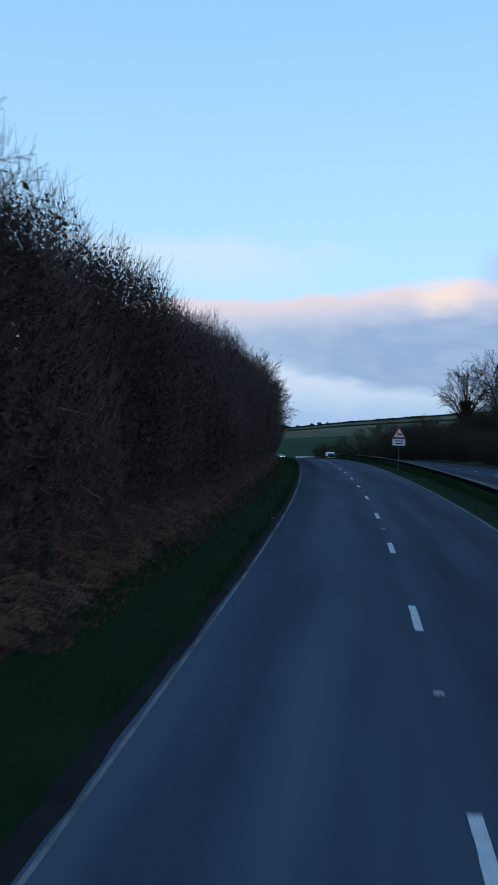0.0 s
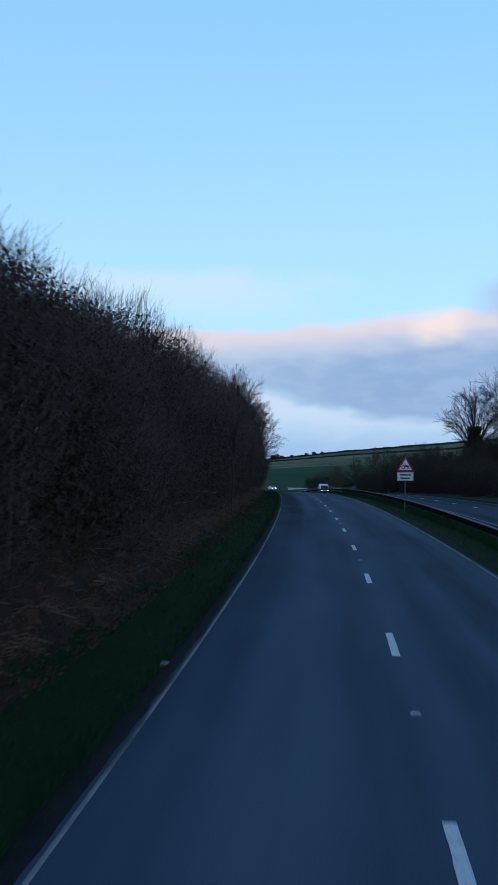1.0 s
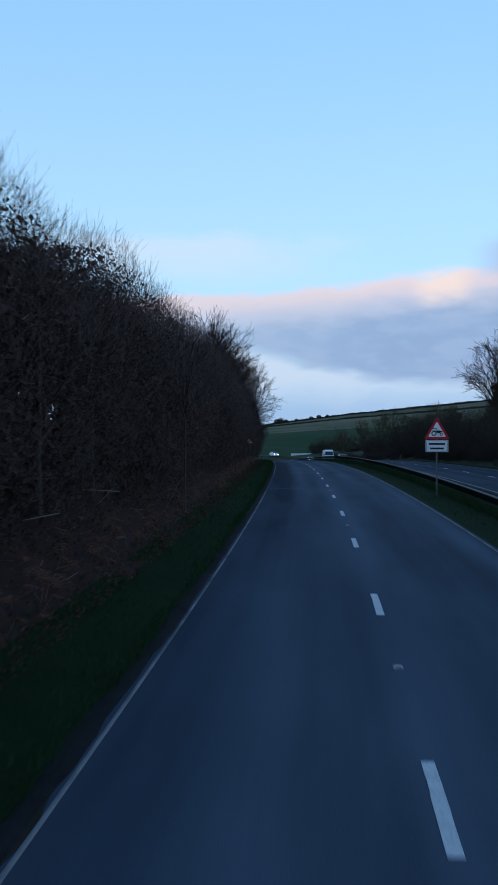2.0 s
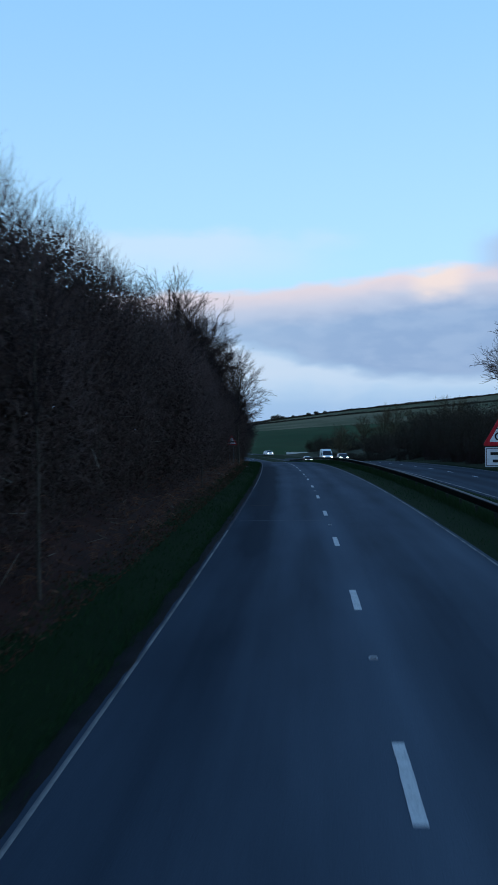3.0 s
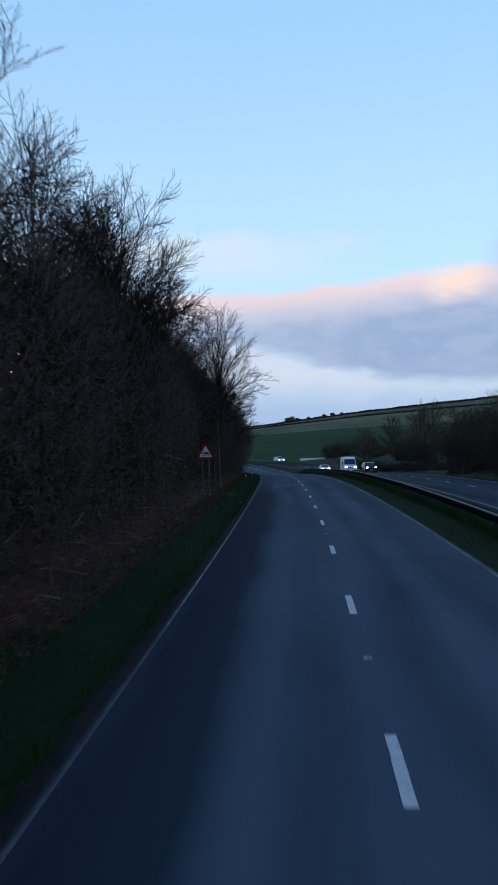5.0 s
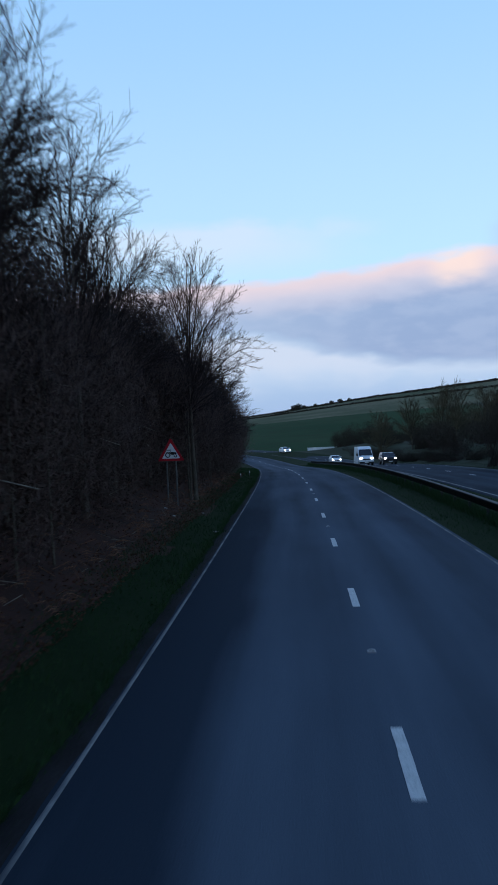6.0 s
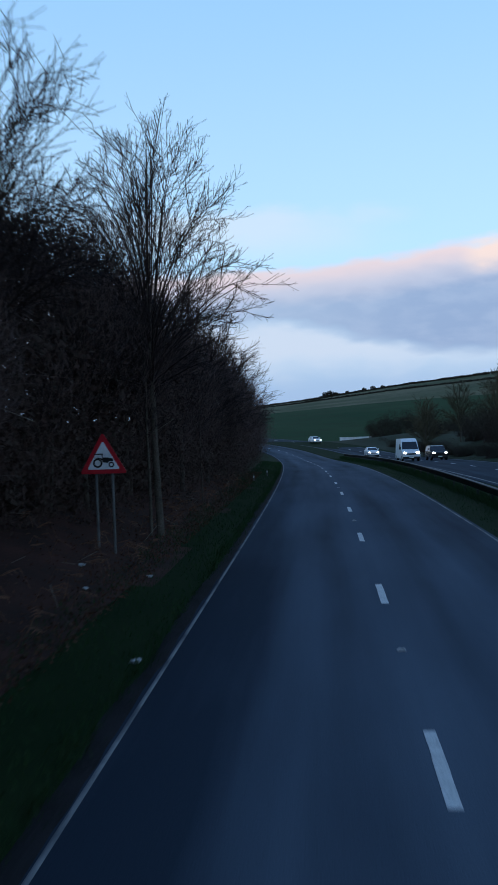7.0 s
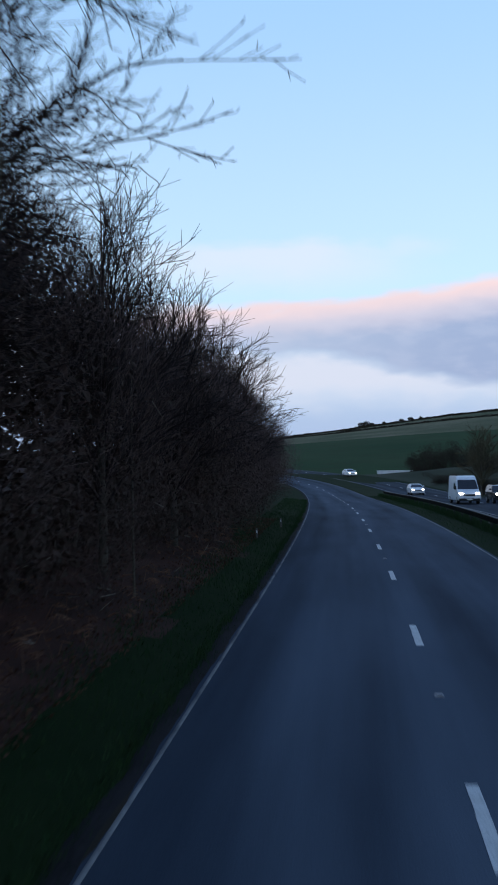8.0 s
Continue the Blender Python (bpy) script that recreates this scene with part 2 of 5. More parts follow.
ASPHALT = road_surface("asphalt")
DARK_ASPHALT = road_surface("darker_asphalt", 0.66)
PAINT = grained("worn_line_paint", (0.58, 0.575, 0.56), (0.46, 0.455, 0.44), 3.0, 0.6, fine_scale=38.0, c=(0.16, 0.17, 0.18), space="Object")
EDGE_PAINT = grained("faded_edge_paint", (0.21, 0.206, 0.2), (0.075, 0.078, 0.084), 0.9, 0.75, fine_scale=17.0, c=(0.06, 0.066, 0.075), lo=0.45, hi=0.66, spec=0.05)
WORN_PAINT = grained("worn_out_edge_paint", (0.075, 0.075, 0.085), (0.045, 0.048, 0.058), 0.9, 0.85, fine_scale=11.0, c=(0.13, 0.13, 0.135), spec=0.04)
PALE_JOINT = grained("pale_joint", (0.105, 0.12, 0.14), (0.075, 0.09, 0.11), 3.0, 0.9, spec=0.05)
TAR = grained("tar_seam", (0.03, 0.032, 0.036), (0.042, 0.045, 0.05), 4.0, 0.9, spec=0.05)
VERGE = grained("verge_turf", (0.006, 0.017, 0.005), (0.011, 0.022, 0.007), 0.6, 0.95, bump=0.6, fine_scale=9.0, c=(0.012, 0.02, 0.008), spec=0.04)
DIRT = grained("roadside_dirt", (0.012, 0.011, 0.011), (0.021, 0.019, 0.02), 1.3, 0.95, bump=0.7, fine_scale=22.0, c=(0.036, 0.034, 0.035), spec=0.04)
LITTER_SOIL = grained("leaf_litter", (0.058, 0.022, 0.016), (0.025, 0.012, 0.0095), 0.9, 0.95, bump=0.8, fine_scale=14.0, c=(0.02, 0.014, 0.01))
FIELD = grained("green_field", (0.012, 0.042, 0.015), (0.024, 0.052, 0.02), 0.012, 0.95, fine_scale=0.09, c=(0.02, 0.036, 0.014), spec=0.03)
STUBBLE = grained("pale_stubble_field", (0.15, 0.13, 0.08), (0.07, 0.08, 0.042), 0.02, 0.95, fine_scale=0.4, c=(0.045, 0.05, 0.022), spec=0.03)
SCRUB_LAND = grained("scrub_grass", (0.024, 0.03, 0.015), (0.015, 0.022, 0.01), 0.05, 0.95, fine_scale=0.6, c=(0.03, 0.03, 0.016))
OLIVE_LEAF = grained("olive_scrub_leaves", (0.075, 0.066, 0.036), (0.048, 0.046, 0.026), 0.4, 0.9, c=(0.09, 0.07, 0.045), fine_scale=3)
BARK = grained("bark", (0.1, 0.08, 0.062), (0.055, 0.044, 0.034), 3.0, 0.9, bump=0.8, c=(0.16, 0.14, 0.115), spec=0.05)
PALE_BARK = grained("pale_bark", (0.1, 0.08, 0.06), (0.05, 0.04, 0.03), 3.0, 0.9, bump=0.6, c=(0.19, 0.165, 0.13), spec=0.05)
OLIVE_TWIG = grained("olive_twigs", (0.1, 0.082, 0.048), (0.06, 0.05, 0.03), 0.6, 0.95, c=(0.12, 0.1, 0.065))
TWIG = grained("twigs", (0.045, 0.03, 0.026), (0.028, 0.02, 0.018), 1.2, 0.9, c=(0.055, 0.038, 0.032), spec=0.05)
THICKET = grained("thicket_twigs", (0.145, 0.093, 0.08), (0.09, 0.062, 0.054), 0.28, 0.95, c=(0.16, 0.115, 0.1), spec=0.05)
WOOD_LEAF = grained("brown_ivy_leaves", (0.062, 0.043, 0.033), (0.086, 0.05, 0.041), 0.7, 0.9, c=(0.04, 0.039, 0.028), fine_scale=5, spec=0.06)
DARK_LEAF = grained("dark_ivy_leaves", (0.042, 0.04, 0.028), (0.058, 0.045, 0.035), 0.7, 0.85, c=(0.022, 0.023, 0.016), fine_scale=5, spec=0.06)
BLADE = grained("grass_blades", (0.017, 0.046, 0.016), (0.026, 0.054, 0.018), 0.8, 0.9, c=(0.04, 0.05, 0.024), fine_scale=6, spec=0.05)
BRACKEN = grained("dead_bracken", (0.2, 0.088, 0.05), (0.11, 0.048, 0.03), 1.5, 0.9, c=(0.3, 0.19, 0.12))
DEAD_LEAF = grained("dead_leaves", (0.1, 0.042, 0.025), (0.06, 0.028, 0.018), 2.0, 0.9, c=(0.13, 0.08, 0.05))
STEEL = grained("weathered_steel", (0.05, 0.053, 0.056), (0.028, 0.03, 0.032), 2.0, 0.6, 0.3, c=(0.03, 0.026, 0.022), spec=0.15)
# near-black steel: the shade on the barrier beam's sides, put into the colour
SHADED_STEEL = grained("shaded_steel", (0.018, 0.018, 0.018), (0.01, 0.01, 0.01), 2.0, 0.8, 0.0, c=(0.024, 0.02, 0.016), spec=0.05)


# ---- mesh helpers ----
def mesh_of(name, verts, faces, mat=None):
    """A mesh from arrays: every face has the same number of corners."""
    verts, faces = np.asarray(verts, np.float32), np.asarray(faces, np.int32)
    me = bpy.data.meshes.new(name)
    k = faces.shape[1]
    me.vertices.add(len(verts))
    me.vertices.foreach_set("co", verts.ravel())
    me.loops.add(faces.size)
    me.loops.foreach_set("vertex_index", faces.ravel())
    me.polygons.add(len(faces))
    me.polygons.foreach_set("loop_start", np.arange(0, faces.size, k, dtype=np.int32))
    me.update(calc_edges=True)
    me.validate()
    if mat:
        me.materials.append(mat)
    return me


def part(name, bm, mat, parent=None, label=""):
    """One mesh object under a thing or a part; bm may be a bmesh or a finished mesh."""
    if isinstance(bm, bmesh.types.BMesh):
        me = bpy.data.meshes.new(name)
        bm.to_mesh(me)
        bm.free()
    else:
        me = bm
    if mat and not me.materials:
        me.materials.append(mat)
    ob = new(name, me)
    ob.parent = parent
    return tagged(ob, label)


def tubes(p0, p1, r0, r1, sides=3):
    """Tapered rods between the places p0 and p1."""
    p0, p1, r0, r1 = (np.asarray(v, float) for v in (p0, p1, r0, r1))
    d = p1 - p0
    d /= np.maximum(np.linalg.norm(d, axis=1, keepdims=True), 1e-9)
    ref = np.where(np.abs(d[:, 2:3]) > 0.9, np.array([[1.0, 0, 0]]), np.array([[0, 0, 1.0]]))
    u = np.cross(d, ref)
    u /= np.linalg.norm(u, axis=1, keepdims=True)
    w = np.cross(d, u)
    rings = []
    for p, r in ((p0, r0), (p1, r1)):
        for k in range(sides):
            a = 2 * math.pi * k / sides
            rings.append(p + (u * math.cos(a) + w * math.sin(a)) * r[:, None])
    v = np.stack(rings, 1).reshape(-1, 3)
    f = []
    for k in range(sides):
        j = (k + 1) % sides
        f.append([k, j, sides + j, sides + k])
    f = (np.arange(len(p0))[:, None, None] * 2 * sides + np.array(f)[None]).reshape(-1, 4)
    return v, f


def leaves(p, size, rng, bend=0.35):
    """Small folded leaves or sprays of leaves at the places p: two faces each, with a crease."""
    n = len(p)
    a = rng.normal(size=(n, 3))
    a /= np.linalg.norm(a, axis=1, keepdims=True)
    b = np.cross(a, rng.normal(size=(n, 3)))
    b /= np.linalg.norm(b, axis=1, keepdims=True)
    c = np.cross(a, b)
    s = np.asarray(size)[:, None] if np.ndim(size) else size
    v = np.stack([p - a * s * 0.5, p + b * s * 0.3 + c * s * bend * 0.5, p + a * s * 0.5, p - b * s * 0.3 + c * s * bend * 0.5], 1).reshape(-1, 3)
    k = np.arange(n)[:, None] * 4
    f = np.concatenate([k + np.array([[0, 1, 2]]), k + np.array([[0, 2, 3]])], 0)
    return v, f


def box(bm, size, m, bevel=0.0):
    r = bmesh.ops.create_cube(bm, size=1.0, matrix=m @ Matrix.Diagonal((*size, 1)))
    if bevel:
        es = {e for v in r["verts"] for e in v.link_edges}
        bmesh.ops.bevel(bm, geom=list(es), offset=bevel, segments=2, affect="EDGES", profile=0.5)
    return r["verts"]


def rod(bm, p0, p1, r, seg=10, r2=None):
    p0, p1 = Vector(p0), Vector(p1)
    d = p1 - p0
    m = Matrix.Translation((p0 + p1) / 2) @ d.to_track_quat("Z", "Y").to_matrix().to_4x4()
    return bmesh.ops.create_cone(bm, cap_ends=True, segments=seg, radius1=r, radius2=r if r2 is None else r2, depth=d.length, matrix=m)["verts"]


# ---- ground: one sheet to the horizon ----
def ground_sheet():
    ys = np.concatenate([np.linspace(-1500, -260, 8), np.arange(-210, -20, 10), np.arange(-20, 330, 2.0), np.arange(330, 460, 5.0), np.arange(460, 900, 15.0), np.linspace(900, 4800, 22)])
    us = np.concatenate([-np.geomspace(4500, 45, 16), np.arange(-40, -10, 2.5), np.arange(-10, -3.4, 0.5), np.array([-3.4, -1.0, 1.5, 3.6]), np.arange(3.9, 9.5, 0.5), np.array([11.0, 13.5, 16.0]), np.arange(16.6, 30, 1.0), np.arange(30, 80, 6.0), np.geomspace(85, 4500, 16)])
    Y, U = np.meshgrid(ys, us, indexing="ij")
    yy = np.clip(Y, RY[0], RY[-1])
    hd = np.interp(yy, RY, HEAD)
    X = np.interp(yy, RY, RX) + U / np.cos(hd)
    Z = land(X, Y)
    v = np.stack([X, Y, Z], -1).reshape(-1, 3)
    ny, nu = Y.shape
    i = np.arange(ny - 1)[:, None] * nu + np.arange(nu - 1)[None]
    f = np.stack([i, i + 1, i + nu + 1, i + nu], -1).reshape(-1, 4)
    me = mesh_of("ground", v, f)
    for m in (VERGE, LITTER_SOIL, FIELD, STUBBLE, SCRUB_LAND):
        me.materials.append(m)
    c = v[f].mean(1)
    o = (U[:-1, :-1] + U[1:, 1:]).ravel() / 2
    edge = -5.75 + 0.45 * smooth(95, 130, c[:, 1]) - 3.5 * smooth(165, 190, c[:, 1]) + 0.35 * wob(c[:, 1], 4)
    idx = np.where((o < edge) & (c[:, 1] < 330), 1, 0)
    idx = np.where((o > 18.0), 4, idx)
    foot = 322 + np.clip(-34 - c[:, 0], 0, 400) * 0.75
    idx = np.where(c[:, 1] > foot - 4, 2, idx)
    idx = np.where((c[:, 1] > 585 + 0.06 * c[:, 0]), 3, idx)
    idx = np.where((c[:, 1] > foot - 4) & (c[:, 0] > 20 + 0.12 * (c[:, 1] - 320)) & (c[:, 1] < 600), 4, idx)
    me.polygons.foreach_set("material_index", idx.astype(np.int32))
    me.polygons.foreach_set("use_smooth", np.ones(len(f), bool))
    return tagged(new("ground", me), "grass verges, leafy wooded bank and sloping green fields", "ground", kind="structure")


ground = ground_sheet()


def strip(name, s, offs, dz, mat, thick=0.0):
    """A band of surface along the road, with its lane UV map."""
    s, offs = np.asarray(s, float), np.asarray(offs, float)
    SS, OO = np.meshgrid(s, offs, indexing="ij")
    v = on(SS, OO, dz if np.ndim(dz) == 0 else np.broadcast_to(dz, SS.shape)).reshape(-1, 3)
    n, k = SS.shape
    i = np.arange(n - 1)[:, None] * k + np.arange(k - 1)[None]
    f = np.stack([i, i + 1, i + k + 1, i + k], -1).reshape(-1, 4)
    me = mesh_of(name, v, f, mat)
    uvs = np.stack([OO.ravel(), SS.ravel()], -1)
    me.uv_layers.new(name="lane").data.foreach_set("uv", uvs[f.ravel()].astype(np.float32).ravel())
    me.polygons.foreach_set("use_smooth", np.ones(len(f), bool))
    return me


SR = np.concatenate([np.arange(-200, -20, 10.0), np.arange(-20, 415, 2.0)])
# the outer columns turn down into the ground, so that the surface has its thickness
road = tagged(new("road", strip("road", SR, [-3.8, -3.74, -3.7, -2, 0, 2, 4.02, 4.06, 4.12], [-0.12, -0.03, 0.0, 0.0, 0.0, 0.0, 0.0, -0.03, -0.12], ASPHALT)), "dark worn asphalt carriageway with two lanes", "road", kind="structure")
far_road = tagged(new("road", strip("far_road", SR, [8.6, 8.66, 8.7, 11, 14, 16.8, 16.84, 16.9], [-0.12, -0.03, 0.0, 0.0, 0.0, 0.0, -0.03, -0.12], DARK_ASPHALT)), "dark asphalt carriageway beyond the central reservation", "road", kind="structure")


def edge_line(off, width, mat, parent, s0=-40, s1=400):
    ss = np.arange(s0, s1, 2.0)
    h = width / 2
    me = strip("edge_line", ss, [off - h, off - h + 0.004, off + h - 0.004, off + h], [0.0, 0.005, 0.005, 0.0], mat)
    return part("edge_line", me, mat, parent, "faded white edge line")


edge_line(LEFT_EDGE, 0.06, EDGE_PAINT, road, -40, 77)
edge_line(LEFT_EDGE, 0.07, WORN_PAINT, road, 76, 99)
edge_line(LEFT_EDGE, 0.062, EDGE_PAINT, road, 98)
edge_line(RIGHT_EDGE, 0.07, EDGE_PAINT, road)
edge_line(FAR_NEAR + 0.05, 0.15, EDGE_PAINT, far_road)
edge_line(FAR_FAR - 0.1, 0.15, EDGE_PAINT, far_road)


def dirt_margin():
    """A ragged strip of wet dirt and grit between the edge line and the turf."""
    ss = np.arange(-40, 320, 0.5)
    inner = -3.675 + 0.03 * wob(ss * 2.3, 1) + 0.02 * wob(ss * 7.1, 5)
    outer = -3.98 + 0.05 * wob(ss * 1.9, 2) + 0.05 * wob(ss * 5.3, 6)
    mid = (inner + outer) / 2
    rows = [on(ss, inner, 0.001), on(ss, inner - 0.02, 0.006), on(ss, mid, 0.014), on(ss, outer, 0.0)]
    rows[3][:, 2] = land(rows[3][:, 0], rows[3][:, 1]) - 0.004
    rows[2][:, 2] = np.maximum(rows[2][:, 2], land(rows[2][:, 0], rows[2][:, 1]) + 0.012)
    v = np.stack(rows, 1).reshape(-1, 3)
    i = np.arange(len(ss) - 1)[:, None] * 4 + np.arange(3)[None]
    f = np.stack([i + 1, i, i + 4, i + 5], -1).reshape(-1, 4)
    part("dirt_margin", mesh_of("dirt_margin", v, f, DIRT), DIRT, road, "ragged strip of wet dirt along the turf")


dirt_margin()


def road_pose(s, off, dz=0.0):
    q = on(s, off, dz)
    h, g = along(s)
    return pose(*q, math.degrees(math.atan(g)), 0, math.degrees(h))


def mark_mesh(length=2.0, width=0.15):
    bm = bmesh.new()
    n = 5
    rng = random.Random(4)
    for i in range(n):
        box(bm, (width - 0.012 * rng.random(), length / n + 0.0, 0.006), pose(0.004 * rng.uniform(-1, 1), (i + 0.5) * length / n, 0.003))
    me = bpy.data.meshes.new("lane_mark")
    bm.to_mesh(me)
    bm.free()
    me.materials.append(PAINT)
    return me


MARK = mark_mesh()
for k in range(-2, 36):
    ob = part("lane_mark", MARK, PAINT, road, "short worn white lane marking" if k == -2 else "")
    ob.matrix_basis = road_pose(9.0 * k, 0.0, 0.0)
for k in range(0, 38):
    ob = part("lane_mark", MARK, PAINT, far_road)
    ob.matrix_basis = road_pose(9.0 * k + 3, (FAR_NEAR + FAR_FAR) / 2, 0.0)

# ---- central barrier ----
def barrier():
    root = tagged(new("crash_barrier"), "weathered steel beam crash barrier along the grass reservation", "crash barrier")
    s = np.arange(-30, 246, 3.2)
    # the sides lean in below the lip, their shade painted dark; the top is toned sky-lit
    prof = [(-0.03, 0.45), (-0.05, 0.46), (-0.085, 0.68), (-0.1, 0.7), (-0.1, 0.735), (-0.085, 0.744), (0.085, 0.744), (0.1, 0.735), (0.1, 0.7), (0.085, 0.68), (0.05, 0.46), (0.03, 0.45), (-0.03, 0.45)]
    SS = np.repeat(s[:, None], len(prof), 1)
    OO = np.array([[p[0] for p in prof]]) + BARRIER + 0 * SS
    DZ = np.array([[p[1] for p in prof]]) + 0 * SS
    v = on(SS, OO, DZ).reshape(-1, 3)
    n, k = SS.shape
    i = np.arange(n - 1)[:, None] * k + np.arange(k - 1)[None]
    f = np.stack([i, i + 1, i + k + 1, i + k], -1).reshape(-1, 4)
    part("beam", mesh_of("beam", v, f, SHADED_STEEL), SHADED_STEEL, root, "long box-section steel beam, coloured dark for its shaded sides")
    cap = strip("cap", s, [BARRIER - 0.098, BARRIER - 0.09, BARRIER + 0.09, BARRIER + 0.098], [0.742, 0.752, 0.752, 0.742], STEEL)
    part("cap", cap, STEEL, root, "dull grey top face of the beam, toned lighter for the sky on it")
    bm = bmesh.new()
    box(bm, (0.11, 0.055, 0.62), pose(0, 0, 0.1), 0.006)
    box(bm, (0.16, 0.12, 0.012), pose(0, 0, 0.42))
    me = bpy.data.meshes.new("post")
    bm.to_mesh(me)
    bm.free()
    me.materials.append(STEEL)
    for a in np.arange(-28, 244, 3.2):
        part("post", me, STEEL, root).matrix_basis = road_pose(float(a), BARRIER, 0.0)
    return root


barrier()

# ---- wood on the bank ----
WOOD_END = 300.0


def wood_top(s):
    """The height of the thicket's top above the road, along the bank."""
    return 9.1 + 1.8 * smooth(34, 62, s) - 0.6 * smooth(76, 84, s) * (1 - smooth(90, 97, s)) - 0.85 * smooth(121, 130, s) * (1 - smooth(143, 149, s)) + 0.1 * smooth(90, 100, s) - 1.2 * smooth(150, 166, s) + 0.5 * smooth(104, 112, s) * (1 - smooth(116, 124, s)) + 0.1 * smooth(143, 148, s) * (1 - smooth(158, 166, s)) + 0.9 * wob(s * 0.5, 3) + 1.05 * wob(s * 1.9, 5)


def wood_face(s, z, top):
    """How far off the lane line the face of the wood stands: it leans out over the bank, then rounds back."""
    u = np.clip(z / top, 0, 1)
    # clearings where stems stand free at the edge and round the sign
    gap = 0.35 * smooth(111, 115, s) * (1 - smooth(128, 132, s)) + 0.6 * smooth(134, 137, s) * (1 - smooth(147.5, 151, s))
    gap = gap + 0.7 * smooth(132, 136, s) * (1 - smooth(140.5, 143, s)) * (1 - smooth(0.38, 0.6, u))
    return -7.5 - gap * (1 - u ** 2) + (0.9 + 0.6 * smooth(45, 75, s)) * np.sin(math.pi * np.clip(u * 1.1, 0, 1)) + 0.9 * smooth(150, 172, s) - 0.95 * wob(s * 1.3, 7) - 0.6 * wob(s * 0.6 + z * 1.6, 8) - 2.2 * u ** 4


def wood_points(rng, n, lift, deep, spread=1.1, low=0.9):
    s = np.where(rng.random(n) < 0.78, rng.uniform(8, 200, n), rng.uniform(-30, WOOD_END, n))
    top = wood_top(s) * lift
    z = 0.2 + rng.random(n) ** low * (top - 0.2)
    o = wood_face(s, z, top) - deep - rng.exponential(spread, n)
    p = on(s, o)
    p[:, 2] = np.maximum(np.interp(s, S, RZ) + z, land(p[:, 0], p[:, 1]) + 0.05)
    return s, z / top, p


def thicket():
    """Dense tangle of fine bare shoots and ivy that fills the face of the wood up to the foot of the crowns."""
    rng = np.random.default_rng(11)

    def lean(s, u, p):
        # neighbouring shoots lean together, as the branches of one shrub do
        d = np.stack([0.35 + 0.3 * wob(s * 2.1, 3), 0.75 * wob(s * 2.7 + p[:, 2] * 0.8, 9), 0.75 + 0.35 * wob(s * 1.7 + p[:, 2] * 1.9, 4)], 1)
        d = d + rng.normal(size=p.shape) * np.array([0.36, 0.4, 0.36])
        d[:, 2] += 0.5 * smooth(0.65, 1.0, u)
        return d / np.linalg.norm(d, axis=1, keepdims=True)

    n = 42000
    s, u, p = wood_points(rng, n, 1.0, 0.0, 1.0, 0.72)
    r = rng.uniform(0.003, 0.0075, n)
    v, f = tubes(p, p + lean(s, u, p) * rng.uniform(0.35, 1.15, n)[:, None], r, r * 0.4)
    tagged(new("thicket", mesh_of("thicket", v, f, THICKET)), "dense dark tangle of bare winter twigs along the wood", "thicket", kind="stuff")
    # finest twigs: slim creased blades
    n = 130000
    s, u, p = wood_points(rng, n, 1.0, 0.1, 1.3, 0.7)
    d = lean(s, u, p)
    ln = rng.uniform(0.2, 0.6, n)[:, None]
    w = np.cross(d, rng.normal(size=(n, 3)))
    w /= np.linalg.norm(w, axis=1, keepdims=True)
    e = np.cross(d, w)
    h = rng.uniform(0.004, 0.009, n)[:, None]
    v = np.stack([p, p + d * ln * 0.4 + w * h + e * h * 0.5, p + d * ln, p + d * ln * 0.4 - w * h + e * h * 0.5], 1).reshape(-1, 3)
    k = np.arange(n)[:, None] * 4
    f = np.concatenate([k + np.array([[0, 1, 2]]), k + np.array([[0, 2, 3]])], 0)
    tagged(new("brushwood", mesh_of("brushwood", v, f, THICKET)), "haze of fine bare twigs over the wood", "brushwood", kind="stuff")
    n, n2, n3, n4, n5 = 46000, 82000, 150000, 54000, 20000
    s, u, p = wood_points(rng, n, 0.97, 0.35, 1.1, 0.8)
    s, u, p2 = wood_points(rng, n2, 0.95 - 0.1 * rng.random(n2) ** 2, 1.7, 2.4)
    # the crown of the thicket, filled well back from its face
    s, u, p3 = wood_points(rng, n3, 0.95, rng.uniform(0.0, 4.5, n3), 0.5, 0.22)
    p3 = p3[(s > 10) & (s < 168)]
    # undergrowth that hides the stems
    s, u, p4 = wood_points(rng, n4, 0.62, 0.35, 0.7, 1.05)
    # evergreen undergrowth well back in the wood
    sh, zh = rng.uniform(22, 160, n5), rng.uniform(0.5, 7.5, n5)
    p5 = on(sh, rng.uniform(-15.0, -10.0, n5))
    p5[:, 2] = np.maximum(np.interp(sh, S, RZ) + zh, land(p5[:, 0], p5[:, 1]) + 0.05)
    # close small leaf over the top where the wood stands nearest
    n6 = 17000
    s6 = rng.uniform(12, 42, n6)
    t6 = wood_top(s6)
    z6 = t6 * (0.95 - 0.3 * rng.random(n6) ** 1.4)
    p6 = on(s6, wood_face(s6, z6, t6) - rng.uniform(0.0, 3.5, n6))
    p6[:, 2] = np.interp(s6, S, RZ) + z6
    v, f = leaves(np.concatenate([p, p2, p3, p4, p5, p6]), np.concatenate([rng.uniform(0.05, 0.13, n), rng.uniform(0.24, 0.46, n2), rng.uniform(0.1, 0.21, len(p3)), rng.uniform(0.06, 0.15, n4), rng.uniform(0.35, 0.6, n5), rng.uniform(0.07, 0.15, n6)]), rng)
    tagged(new("ivy", mesh_of("ivy", v, f, WOOD_LEAF)), "dark ivy and brown leaves deep in the wood", "ivy", kind="stuff")


thicket()


